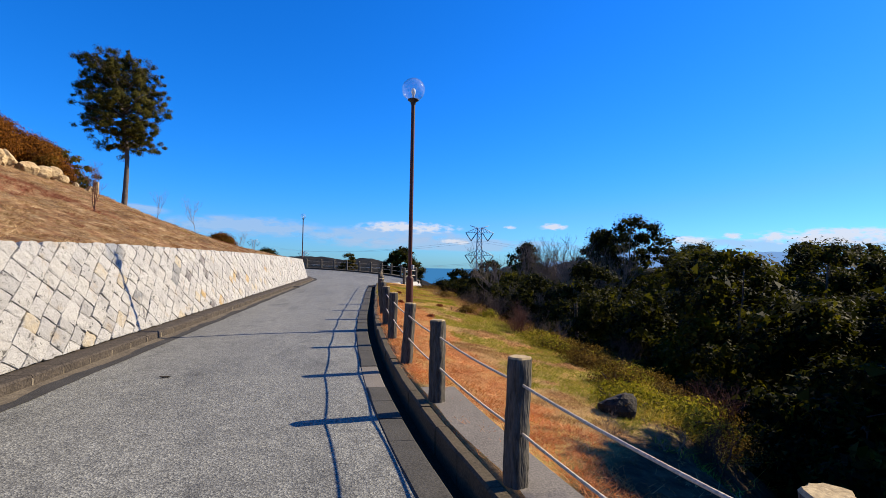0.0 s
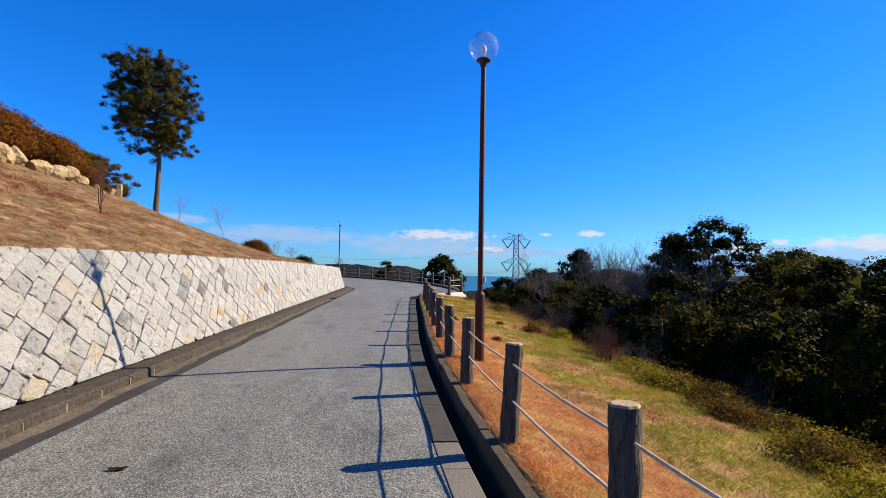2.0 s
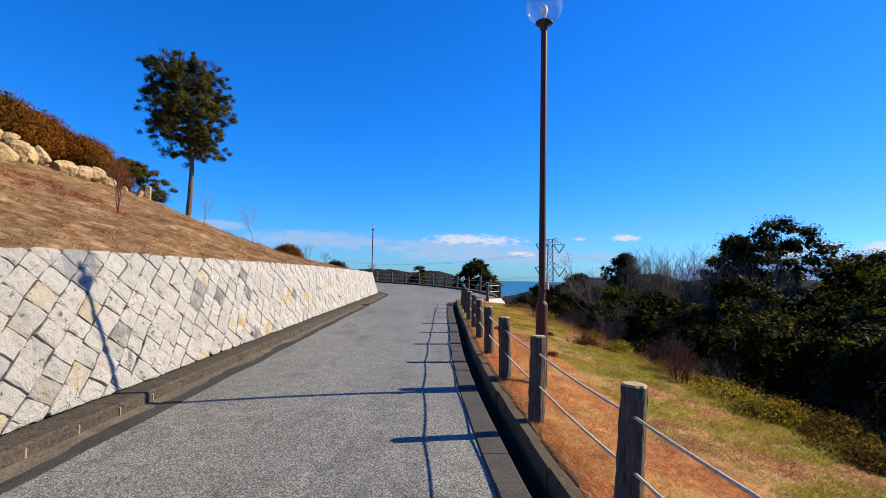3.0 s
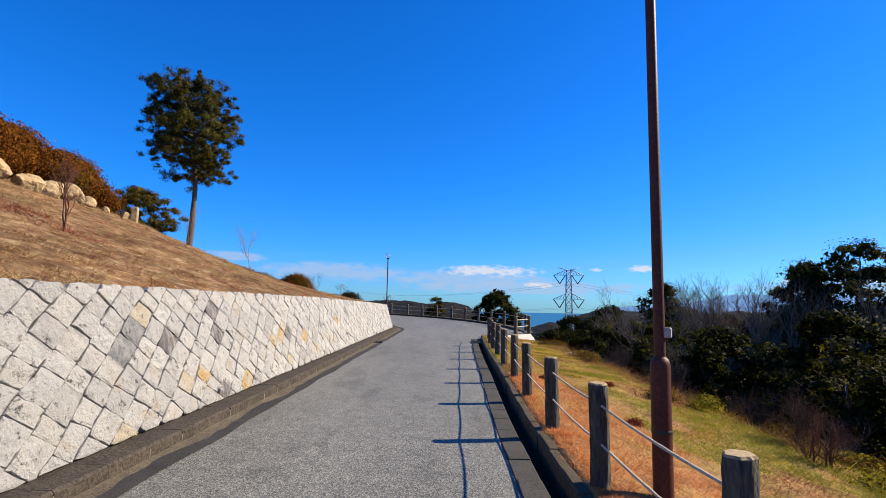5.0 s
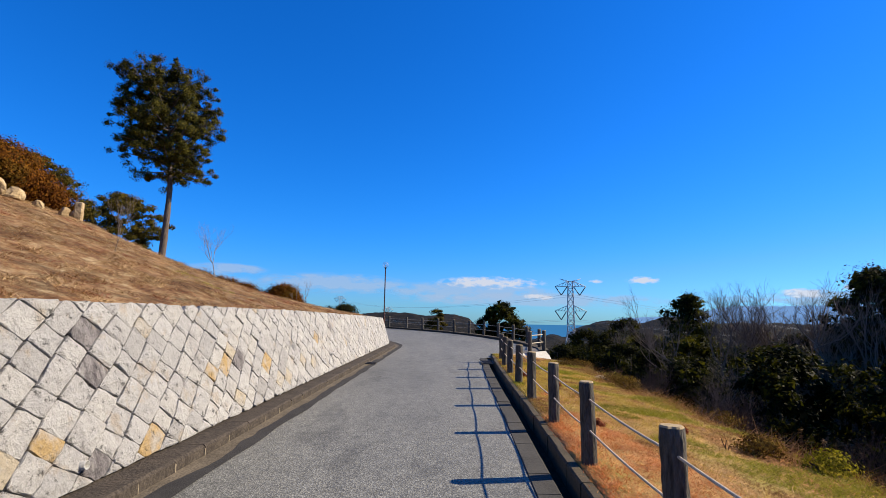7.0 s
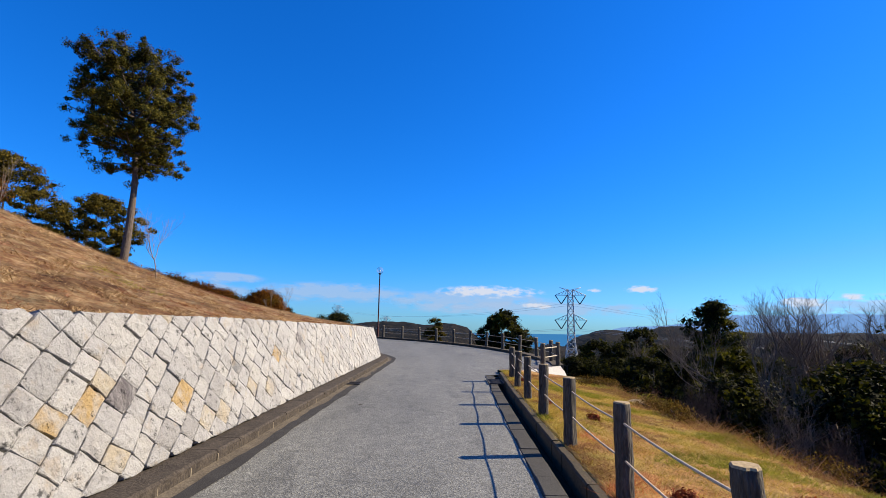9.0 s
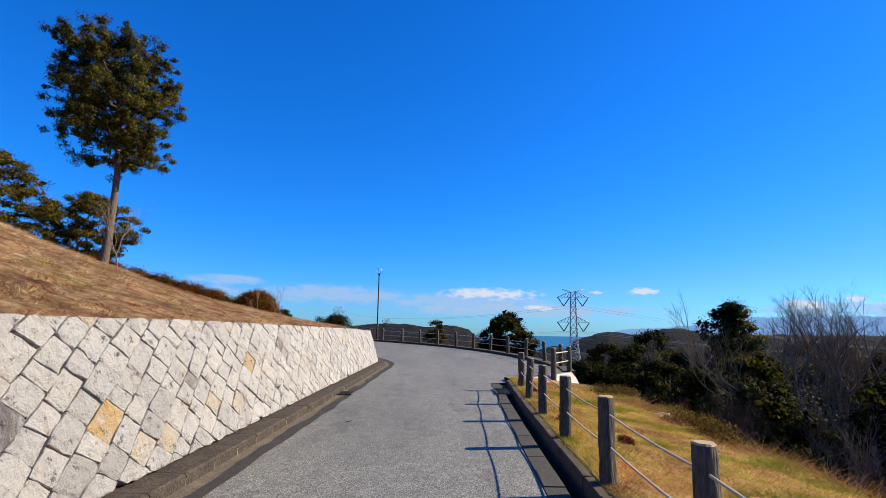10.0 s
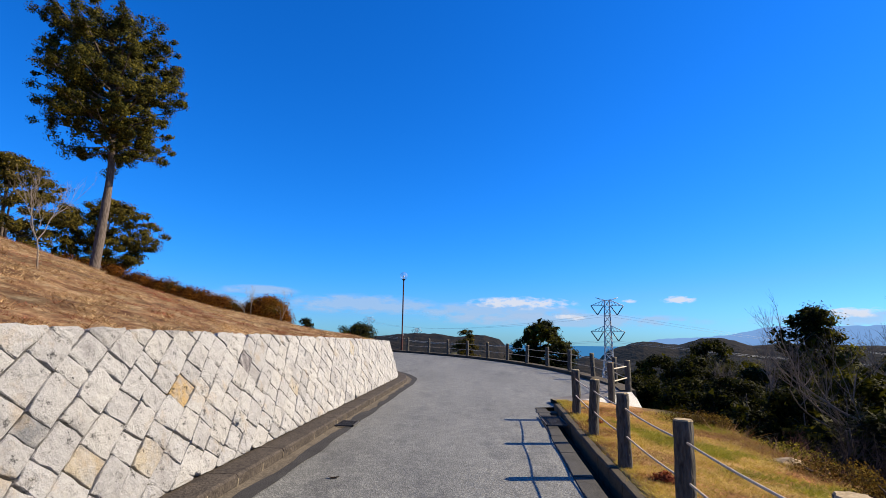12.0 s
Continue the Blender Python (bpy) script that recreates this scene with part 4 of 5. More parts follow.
def cypress(loc, height, crown_base, reach, label, seed):
    """A tall bare trunk and an open crown: limbs all round, each with tufts of small sprays along its outer part."""
    t = thing("tree", loc, label, "tree", "hillside trees")
    rnd = random.Random(seed)

    def axis(z):
        f = z / height
        return Vector((0.15 * f - 1.15 * max(0.0, f - 0.42) + 0.05 * math.sin(5 * f), 0.06 * math.sin(4 * f), z))

    bm = bmesh.new()
    steps = 16
    tube(bm, [axis(-0.4 + (height * 0.95 + 0.4) * i / steps) for i in range(steps + 1)],
         [0.178 * (1.4 if i == 0 else 1.0) * (1 - 0.93 * (i / steps) ** 1.15) + 0.012 * (i % 2) * (i < 8) for i in range(steps + 1)], 12)
    tufts, sizes = [], []
    for n in range(110):
        q = ((n + rnd.random()) / 110) ** 0.95
        env = lerp(q, (0, 0.1, 0.28, 0.5, 0.72, 0.9, 1.0), (0.44, 0.74, 0.96, 1.02, 0.94, 0.70, 0.34))
        a = n * 2.39996 + rnd.uniform(-0.5, 0.5)
        length = reach * env * rnd.choice((0.6, 0.8, 0.92, 1.0, 1.0, 1.05)) * (1 + 0.10 * math.sin(2 * a + 7 * q))
        root = axis(crown_base * 0.98 + (height - crown_base) * q * 0.94)
        rise = lerp(q, (0, 0.15, 0.6, 1.0), (-0.15, 0.10, 0.25, 0.40)) + rnd.uniform(-0.28, 0.28)
        way = Vector((math.cos(a), math.sin(a), rise)).normalized()
        kink = Vector((rnd.uniform(-0.12, 0.12), rnd.uniform(-0.12, 0.12), rnd.uniform(-0.05, 0.15)))
        pts = [root, root + way * length * 0.35 - Vector((0, 0, 0.05)) + kink * 0.5, root + way * length * 0.7 + kink, root + way * length + kink + Vector((0, 0, 0.12))]
        r0 = 0.012 + 0.016 * length
        tube(bm, pts, [r0, r0 * 0.75, r0 * 0.45, r0 * 0.15], 5, cap=False)
        count = 2 + round(3.0 * length)
        for k in range(count):
            f = 0.30 + 0.74 * (k + rnd.random()) / count
            i = min(2, int(f * 3))
            c = Vector(pts[i]).lerp(Vector(pts[i + 1]), min(1.0, f * 3 - i))
            side = Vector((rnd.gauss(0, 1), rnd.gauss(0, 1), rnd.gauss(0, 0.8))) * 0.26 * (1.1 - 0.4 * f)
            tube(bm, [c, c + side], [0.008, 0.004], 3, cap=False)
            tufts.append(tuple(c + side))
            sizes.append(rnd.uniform(0.085, 0.20))
    part("trunk", bm, M_BARK, t)
    leaf_cloud("crown", tufts, sizes, 126, 0.043, M_CYPRESS, t, seed, 0.85, 0.5, 3, 0.10)
    return t


# the tall cypress on the hillside
cypress((-14.8, 34.1, 3.72), 10.35, 4.65, 2.72, "tall dark green cypress on the grassy hillside", 11)
# broadleaf trees behind the crest
leafy_tree((-32.5, 57.5, 4.6), 8.3, 2.6, 8.0, "olive-green broadleaf tree behind the hill crest", 21, M_OLIVE, 0.075, 190, 170, 0.46, 0.5, inner=8, inner_size=0.24, stems=3, trunk_r=0.15, group="hillside trees")
leafy_tree((-36.0, 51.0, 4.4), 10.2, 2.2, 10.0, "olive-green broadleaf tree behind the hill crest", 22, M_OLIVE, 0.075, 280, 170, 0.48, 0.6, inner=8, inner_size=0.24, stems=3, trunk_r=0.17, group="hillside trees")
leafy_tree((-44.0, 48.0, 5.0), 10.0, 2.6, 10, "olive-green broadleaf tree behind the hill crest", 23, M_OLIVE, 0.085, 200, 200, 0.42, 0.5, stems=2, trunk_r=0.17, group="hillside trees")
# saplings
bare_tree(at(-7.23, 23.6), 1.55, "slender bare sapling on the hillside", 31, depth=5, radius=0.014, group="bare saplings", spread=0.35, name="sapling")
bare_tree(at(-7.22, 19.3), 1.05, "slender bare sapling on the hillside", 32, depth=5, radius=0.010, group="bare saplings", spread=0.25, name="sapling")
bare_tree(at(-7.6, 15.64), 1.45, "small leafless tree with fine reddish twigs", 34, M_TWIG_RED, depth=6, stems=1, radius=0.016, group="bare saplings", spread=0.45, name="sapling", exact=True)
bare_tree(at(-6.7, 29.3), 0.85, "thin bare sapling by the rounded bush", 34, depth=5, radius=0.010, group="bare saplings", spread=0.35, name="sapling")
bare_tree(at(-7.75, 34.0), 1.1, "thin bare sapling by the rounded bush", 35, depth=5, radius=0.011, group="bare saplings", spread=0.35, name="sapling")
# rounded bushes and rust hedge
shrub(at(-10.2, 38.6), (2.5, 2.4, 1.15), "rounded clipped bush with brown-green leaves", 41, M_RUST, 0.032, 230, 150, "clipped bushes")
for i in range(7):
    x, y = -12.6 - 1.35 * i, 38.9 + 0.1 * i
    shrub(at(x, y), (2.5, 1.9, 0.9 + 0.14 * i), "low rust-brown clipped hedge bush on the crest", 50 + i, M_RUST, 0.036, 140, 105, "clipped bushes")
for i in range(12):
    y = 12.0 + 1.25 * i
    x = -14.2 - 0.02 * (y - 18) ** 2 * 0.25 - 0.3 * math.sin(i * 1.9)
    h = lerp(y, (12, 18, 21, 25, 28), (1.85, 1.65, 1.5, 1.25, 1.0)) * (1 + 0.12 * math.sin(i * 2.7))
    shrub(at(x, y), (2.9, 2.4, h), "dense rust-brown hedge bush behind the boulders", 70 + i, M_RUST, 0.044, 200, 105, "rust hedge")
for i, (x, y, h) in enumerate(((-19, 27, 3.2), (-20, 22, 3.6), (-21, 31, 3.0))):
    leafy_tree(at(x, y), h, 0.6, 3.2, "dark green shrubby tree behind the hedge", 90 + i, M_OLIVE, 0.06, 80, 160, 0.3, 0.8, inner=6, inner_size=0.16, group="hillside trees", trunk_r=0.06)


def boulder(loc, size, seed, label, mat, group="boulders", rz=0.0):
    rnd = random.Random(seed)
    bm = bmesh.new()
    bmesh.ops.create_icosphere(bm, subdivisions=3, radius=1)
    o = Vector((rnd.uniform(-9, 9), rnd.uniform(-9, 9), seed))
    cuts = [(Vector((rnd.gauss(0, 1), rnd.gauss(0, 1), rnd.gauss(0, 0.8))).normalized(), rnd.uniform(0.46, 0.66)) for _ in range(8)]
    for v in bm.verts:
        d = v.co.normalized()
        r = 1.0
        for nrm, dist in cuts:
            c = d.dot(nrm)
            if c > 0.05:
                r = min(r, dist / c)
        r += 0.05 * noise.noise(d * 2.5 + o) + 0.025 * noise.noise(d * 7 + o)
        v.co = Vector((d.x * size[0], d.y * size[1], d.z * size[2])) * r * 0.66
    ob = part("boulder", bm, mat)
    ob.matrix_world = pose(loc[0], loc[1], loc[2] + size[2] * 0.3, rnd.uniform(-10, 10), rnd.uniform(-10, 10), rz)
    return tagged(ob, label, "boulder", group)


rnd = random.Random(5)
for i in range(20):
    y = 12.2 + 0.62 * i
    x = -11.7 - 0.22 * math.sin(i * 1.3)
    s = lerp(y, (13, 18, 20, 24), (0.86, 0.78, 0.58, 0.34)) * rnd.uniform(0.75, 1.2)
    boulder(at(x, y), (s * 0.9, s * rnd.uniform(0.9, 1.25), s * 0.8), 100 + i, "cream weathered boulder in a row on the hillside", M_ROCK, rz=rnd.uniform(-25, 25))
    if i < 11 and i % 4 != 2:
        x2, y2 = x - 0.55, y + 0.3
        boulder((x2, y2, terrain(x2, y2) + 0.34), (s * 0.8, s * rnd.uniform(0.8, 1.2), s * 0.6), 130 + i, "cream boulder stacked behind the front row", M_ROCK, rz=rnd.uniform(-25, 25))
bm = bmesh.new()
box(bm, -0.10, -0.10, -0.3, 0.10, 0.10, 0.52, 0.025)
pillar = part("stone_pillar", bm, M_ROCK)
pillar.matrix_world = pose(*at(-11.5, 23.95), 0, 0, 20)
tagged(pillar, "short squared cream stone pillar at the hedge end", "pillar")

# ---- verge and valley ----
boulder((3.05, 5.75, terrain(3.05, 5.75) - 0.06), (0.44, 0.46, 0.40), 201, "dark rounded rock in the grass below the fence", M_DARKROCK, "verge rocks")
boulder((3.6, 25.0, terrain(3.6, 25.0) - 0.05), (0.42, 0.30, 0.16), 204, "pale flat stone lying in the grass", M_ROCK, "verge rocks")
bare_tree(at(2.75, 4.85), 0.42, "small dry grey-brown bush below the rock", 304, M_TWIG, 4, 7, 0.010, "bush", "verge scrub", 0.9, "bare_bush")
bare_tree(at(3.9, 5.1), 0.75, "dry twiggy bush on the shaded bank", 305, M_TWIG_RED, 5, 5, 0.014, "bush", "verge scrub", 0.8, "bare_bush")
bare_tree(at(5.0, 6.6), 1.0, "dry twiggy bush on the shaded bank", 306, M_TWIG_RED, 5, 5, 0.016, "bush", "verge scrub", 0.8, "bare_bush")
bare_tree(at(4.4, 14.1), 0.9, "low spreading leafless brown bush", 307, M_TWIG_RED, 5, 5, 0.018, "bush", "verge scrub", 0.9, "bare_bush")
bare_tree(at(4.9, 20.8), 0.8, "dry twiggy bush at the wood's edge", 308, M_TWIG_RED, 5, 4, 0.016, "bush", "verge scrub", 0.8, "bare_bush")
bare_tree(at(4.8, 24.2), 0.9, "dry twiggy bush at the wood's edge", 309, M_TWIG_DARK, 5, 4, 0.016, "bush", "verge scrub", 0.8, "bare_bush")
EDGE_BUSHES = ((7.4, 14.6, 2.0), (6.6, 16.9, 1.7), (6.2, 18.6, 1.8), (5.7, 21.4, 1.6), (5.9, 23.0, 2.0), (5.5, 25.2, 1.7), (5.9, 27.4, 1.9), (7.6, 10.4, 1.7), (6.9, 12.6, 1.5))
for i, (x, y, h) in enumerate(EDGE_BUSHES):
    bare_tree(at(x, y), h, "leafless twiggy shrub in front of the dark wood", 320 + i, M_TWIG if i % 3 == 1 else M_TWIG_DARK, 6, 3, 0.018, "shrub", "edge shrubs", 0.55, "bare_shrub", exact=True)
bare_tree(at(4.5, 26.4), 0.8, "dry twiggy bush at the wood's edge", 310, M_TWIG_RED, 5, 4, 0.016, "bush", "verge scrub", 0.8, "bare_bush")
bare_tree(at(4.8, 15.0), 1.0, "low spreading leafless brown bush", 301, M_TWIG_DARK, 5, 4, 0.022, "bush", "verge scrub", 0.8, "bare_bush")
bare_tree(at(3.0, 17.2), 0.5, "single dead twig standing in the grass", 302, M_TWIG_DARK, 1, 1, 0.014, "twig", "verge scrub", 0.5, "dead_twig")


for i, (e, y) in enumerate(((0.9, 17.5), (2.3, 17.9), (1.0, 21.1), (0.5, 22.6), (1.6, 14.2), (0.45, 26.2))):
    shrub(at(kerb_x(y) + e, y), (0.24, 0.20, 0.055), "small dark red weed flat in the grass", 380 + i, M_REDWEED, 0.022, 16, 30, "red weeds", "weed", "red_weed")


def reeds(loc, n, height, label, seed):
    t = thing("reed_clump", loc, label, "reeds", "verge scrub")
    rnd = random.Random(seed)
    for q in range(n):
        x, y, h = rnd.gauss(0, 0.22), rnd.gauss(0, 0.22), height * rnd.uniform(0.7, 1.05)
        tip = (x * 1.3 + rnd.uniform(-0.08, 0.08), y * 1.3, h)
        bm = bmesh.new()
        tube(bm, [(x, y, -0.1), (x * 1.1, y * 1.1, h * 0.6), tip], [0.010, 0.008, 0.004], 3, cap=False)
        stalk = part("stalk", bm, M_PLUME, t)
        leaf_cloud("plume", [(tip[0], tip[1], h - 0.07 * v) for v in range(5)], 0.025, 14, 0.035, M_PLUME, stalk, seed + q, 1.3, 0.3)
    return t


reeds(at(6.5, 19.9), 16, 1.5, "tall dry tan reeds at the wood's edge", 311)
reeds(at(7.1, 19.4), 22, 1.5, "feathery red-brown dry weeds at the wood's edge", 312)
rnd = random.Random(8)
for i in range(60):
    y = 5.5 + 22.5 * rnd.random() ** 1.35
    edge = kerb_x(y)
    e = verge_edge(y) + (rnd.uniform(-1.0, 0.6) if y < 18 else rnd.uniform(-0.5, 1.4))
    kind = rnd.random()
    mat = M_YELLOW if kind < (0.5 if y < 20 else 0.25) else M_SCRUB
    word = "yellow-green" if mat is M_YELLOW else "dry brown"
    shrub(at(edge + e, y), (rnd.uniform(0.6, 1.5), rnd.uniform(0.6, 1.5), rnd.uniform(0.10, 0.30) * (1.0 if y < 18 else 0.75)), word + " low weeds along the wood's edge",
          400 + i, mat, 0.022, 30, 48, "verge scrub", "weeds", "weeds")

# woods below the verge and unseen shade trees: a few kinds, each repeated
kinds = []
for s, (h, w, m, c) in enumerate(((8.0, 5.0, M_OAK, 210), (7.0, 5.6, M_OAK, 165), (8.5, 3.3, M_OAK, 190), (6.0, 5.0, M_OAK, 140))):
    kinds.append(leafy_tree((200, 200 + 20 * s, -40), h, 0.8, w, "dark evergreen oak for the valley wood and for unseen shade trees", 500 + s, m, 0.05, c, 120, 0.36, 0.62, "valley trees", 0.12, stems=2, inner=26, inner_size=0.13))
WOODS_AND_SHADE_TREES = ((14.4, 25.5, 4.2, 0), (13.0, 26.4, 3.5, 2), (12.7, 38.5, 3.2, 2), (14.9, 20.5, 2.3, 1), (18.4, 25.9, 2.8, 0), (16.8, 23.0, 2.7, 3),
         (8.3, 24.0, 1.1, 3), (7.8, 28.5, 0.4, 3), (8.3, 32.5, 0.4, 1), (8.2, 36.0, 0.5, 3), (9.8, 42.7, 1.0, 3), (11.3, 44.6, 1.8, 1), (11.8, 35.0, 0.8, 1), (9.6, 20.5, 1.6, 1),
         (9.2, 11.5, 2.0, 3), (11.0, 15.5, 2.0, 1), (13.5, 13.0, 2.3, 0), (12.8, 17.8, 2.2, 3), (16.5, 16.5, 2.5, 1), (11.2, 8.0, 1.8, 1), (13.8, 9.0, 2.4, 3),
         (10.2, 4.0, 1.8, 3), (13.4, 3.0, 2.6, 1), (19.0, 11.0, 2.7, 1), (22.0, 30.0, 2.4, 2), (17.0, 33.0, 1.5, 1), (20.0, 38.0, 1.2, 0), (16.0, 42.0, 0.6, 3),
         # those with y < 6.2 and top above 3 are unseen, added to shade the verge
         (21.5, 19.0, 2.7, 3), (13.6, 30.5, 1.2, 1), (8.6, 47.5, 0.2, 3), (8.2, 5.0, 0.7, 3), (8.8, 8.6, 1.0, 3), (9.0, 14.4, 0.8, 3), (8.7, 18.0, 0.6, 3), (7.9, 1.6, 0.7, 3), (6.9, 3.2, 0.1, 3), (9.8, 5.3, 5.4, 2), (10.0, 4.0, 5.6, 3), (11.3, 6.1, 5.0, 2), (6.8, 43.0, 0.1, 3), (8.4, 44.0, 1.0, 1), (7.6, 38.0, 0.3, 3), (10.2, 33.0, 1.0, 1), (8.2, -1.4, 3.6, 1), (8.5, 1.8, 4.0, 3), (9.0, 3.2, 3.3, 3), (8.5, 4.4, 4.0, 2), (7.7, 2.6, 3.8, 2), (13.0, 33.5, 0.6, 1), (15.6, 35.2, 0.9, 3), (10.4, 38.2, 0.7, 1), (14.2, 39.6, 1.0, 3), (17.6, 40.5, 1.3, 1), (19.5, 35.0, 1.3, 3), (12.6, 46.5, 0.9, 1), (17.0, 47.0, 1.2, 3), (7.3, 6.4, 0.2, 3), (8.0, 10.6, 0.3, 3), (6.6, -0.5, 0.3, 3))
for i, (x, y, topz, kdx) in enumerate(WOODS_AND_SHADE_TREES):
    src = kinds[kdx]
    h = (8.0, 7.0, 8.5, 6.0)[kdx]
    z = topz - h
    t = copy_thing(src, pose(x, y, z, 0, 0, 67 * i))
for src in kinds:
    for o in list(src.children_recursive) + [src]:
        bpy.data.objects.remove(o)

# bare crowns among them
BARE = ((9.6, 29.6, 3.3, 7.2), (10.6, 29.3, 3.3, 7.2), (11.6, 29.6, 3.6, 7.6), (12.6, 28.8, 3.6, 7.6), (8.7, 36.0, 2.1, 5.4), (13.5, 36.0, 2.4, 7.0), (8.9, 27.2, 0.6, 4.6), (11.3, 25.6, 3.3, 7.0), (10.4, 24.8, 2.8, 6.4), (11.6, 23.6, 3.2, 7.0))
for i, (x, y, topz, h) in enumerate(BARE):
    bare_tree((x, y, topz - h), h, "leafless grey tree with fine twigs in the valley wood", 600 + i, M_TWIG, 7, 1, 0.085, "tree", "bare trees", 0.5, exact=True)

# trees beyond the bend
leafy_tree((4.3, 59.0, -3.5), 6.6, 1.0, 4.6, "dark round evergreen tree beyond the bend", 701, M_OAK, 0.085, 150, 150, 0.38, 0.8, inner=10, group="trees beyond the bend")
leafy_tree((-1.9, 74.0, -4.0), 6.6, 1.5, 3.0, "small green pine beyond the bend", 702, M_OLIVE, 0.085, 60, 170, 0.3, 0.6, group="trees beyond the bend")
leafy_tree((-11.7, 63.0, -2.0), 4.8, 1.0, 5.0, "dark green tree beyond the hill end", 703, M_OAK, 0.085, 110, 180, 0.4, 0.7, group="trees beyond the bend")
leafy_tree((-14.9, 58.0, -1.4), 4.4, 1.0, 1.6, "dark green tree beyond the hill end", 704, M_OAK, 0.08, 40, 170, 0.3, 0.7, group="trees beyond the bend")

# ---- distance ----


def ridge(name, az0, az1, dist, profile, depth, label, mat, seed, base=-50, rough=0.05):
    """A wooded ridge seen from the lane: azimuths in degrees right of +y; profile: (azimuth, crest height)."""
    n, m = 420, 14
    v = []
    pa, ph = [p[0] for p in profile], [p[1] for p in profile]
    for i in range(n + 1):
        a = az0 + (az1 - az0) * i / n
        crest = np.interp(a, pa, ph)
        for j in range(m + 1):
            q = j / m
            r = dist + depth * (q - 0.5)
            lift = math.sin(math.pi * q) ** 0.8
            z = base + (crest - base) * lift * (1 + rough * noise.noise((a * 0.35 + seed, q * 3, seed)) * lift)
            px, py = r * math.sin(radians(a)), 15 + r * math.cos(radians(a))
            s = dist / 800
            z += s * lift * (3 * noise.noise((px / (110 * s), py / (110 * s), seed)) + 3 * noise.noise((px / (40 * s), py / (40 * s), seed)) + 1.6 * noise.noise((px / (11 * s), py / (11 * s), seed)))
            v.append((px, py, z))
    f = [(i * (m + 1) + j, (i + 1) * (m + 1) + j, (i + 1) * (m + 1) + j + 1, i * (m + 1) + j + 1) for i in range(n) for j in range(m)]
    return tagged(raw(name, v, f, mat, smooth=True), label, "hill", kind="structure")


sea = tagged(raw("water", [(-4000, -400, -47), (4600, -400, -47), (4600, 4300, -47), (-4000, 4300, -47)], [(0, 1, 2, 3)], M_SEA), "deep blue sea to the horizon", "sea", kind="structure")
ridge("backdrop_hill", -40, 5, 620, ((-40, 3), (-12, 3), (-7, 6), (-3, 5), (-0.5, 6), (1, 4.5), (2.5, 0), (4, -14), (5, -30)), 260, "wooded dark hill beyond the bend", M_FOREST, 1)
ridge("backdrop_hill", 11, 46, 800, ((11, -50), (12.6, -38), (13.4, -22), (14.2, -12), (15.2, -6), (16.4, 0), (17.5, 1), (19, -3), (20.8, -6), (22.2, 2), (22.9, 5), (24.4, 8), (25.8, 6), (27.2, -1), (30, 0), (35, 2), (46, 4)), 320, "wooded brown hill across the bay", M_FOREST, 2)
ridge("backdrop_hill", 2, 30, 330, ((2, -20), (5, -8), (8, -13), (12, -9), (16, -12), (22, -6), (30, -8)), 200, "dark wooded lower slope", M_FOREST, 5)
# added dark backing that closes the gaps between the valley trees
ridge("backdrop_hill", 17, 110, 120, ((17, -14), (22, -7), (30, -4), (45, -3), (70, -2), (110, -4)), 70, "dark wooded backing slope added behind the valley trees", M_FOREST, 7, -14)
ridge("backdrop_mountain", 15, 75, 4000, ((15, -75), (17, -30), (18.5, 6), (21, 26), (24, 26), (26.3, 64), (28.7, 94), (33, 112), (38, 116), (44, 98), (52, 80), (75, 60)), 900, "mountain range glowing pale blue in place of haze", M_FAR, 3, -60, 0.03)


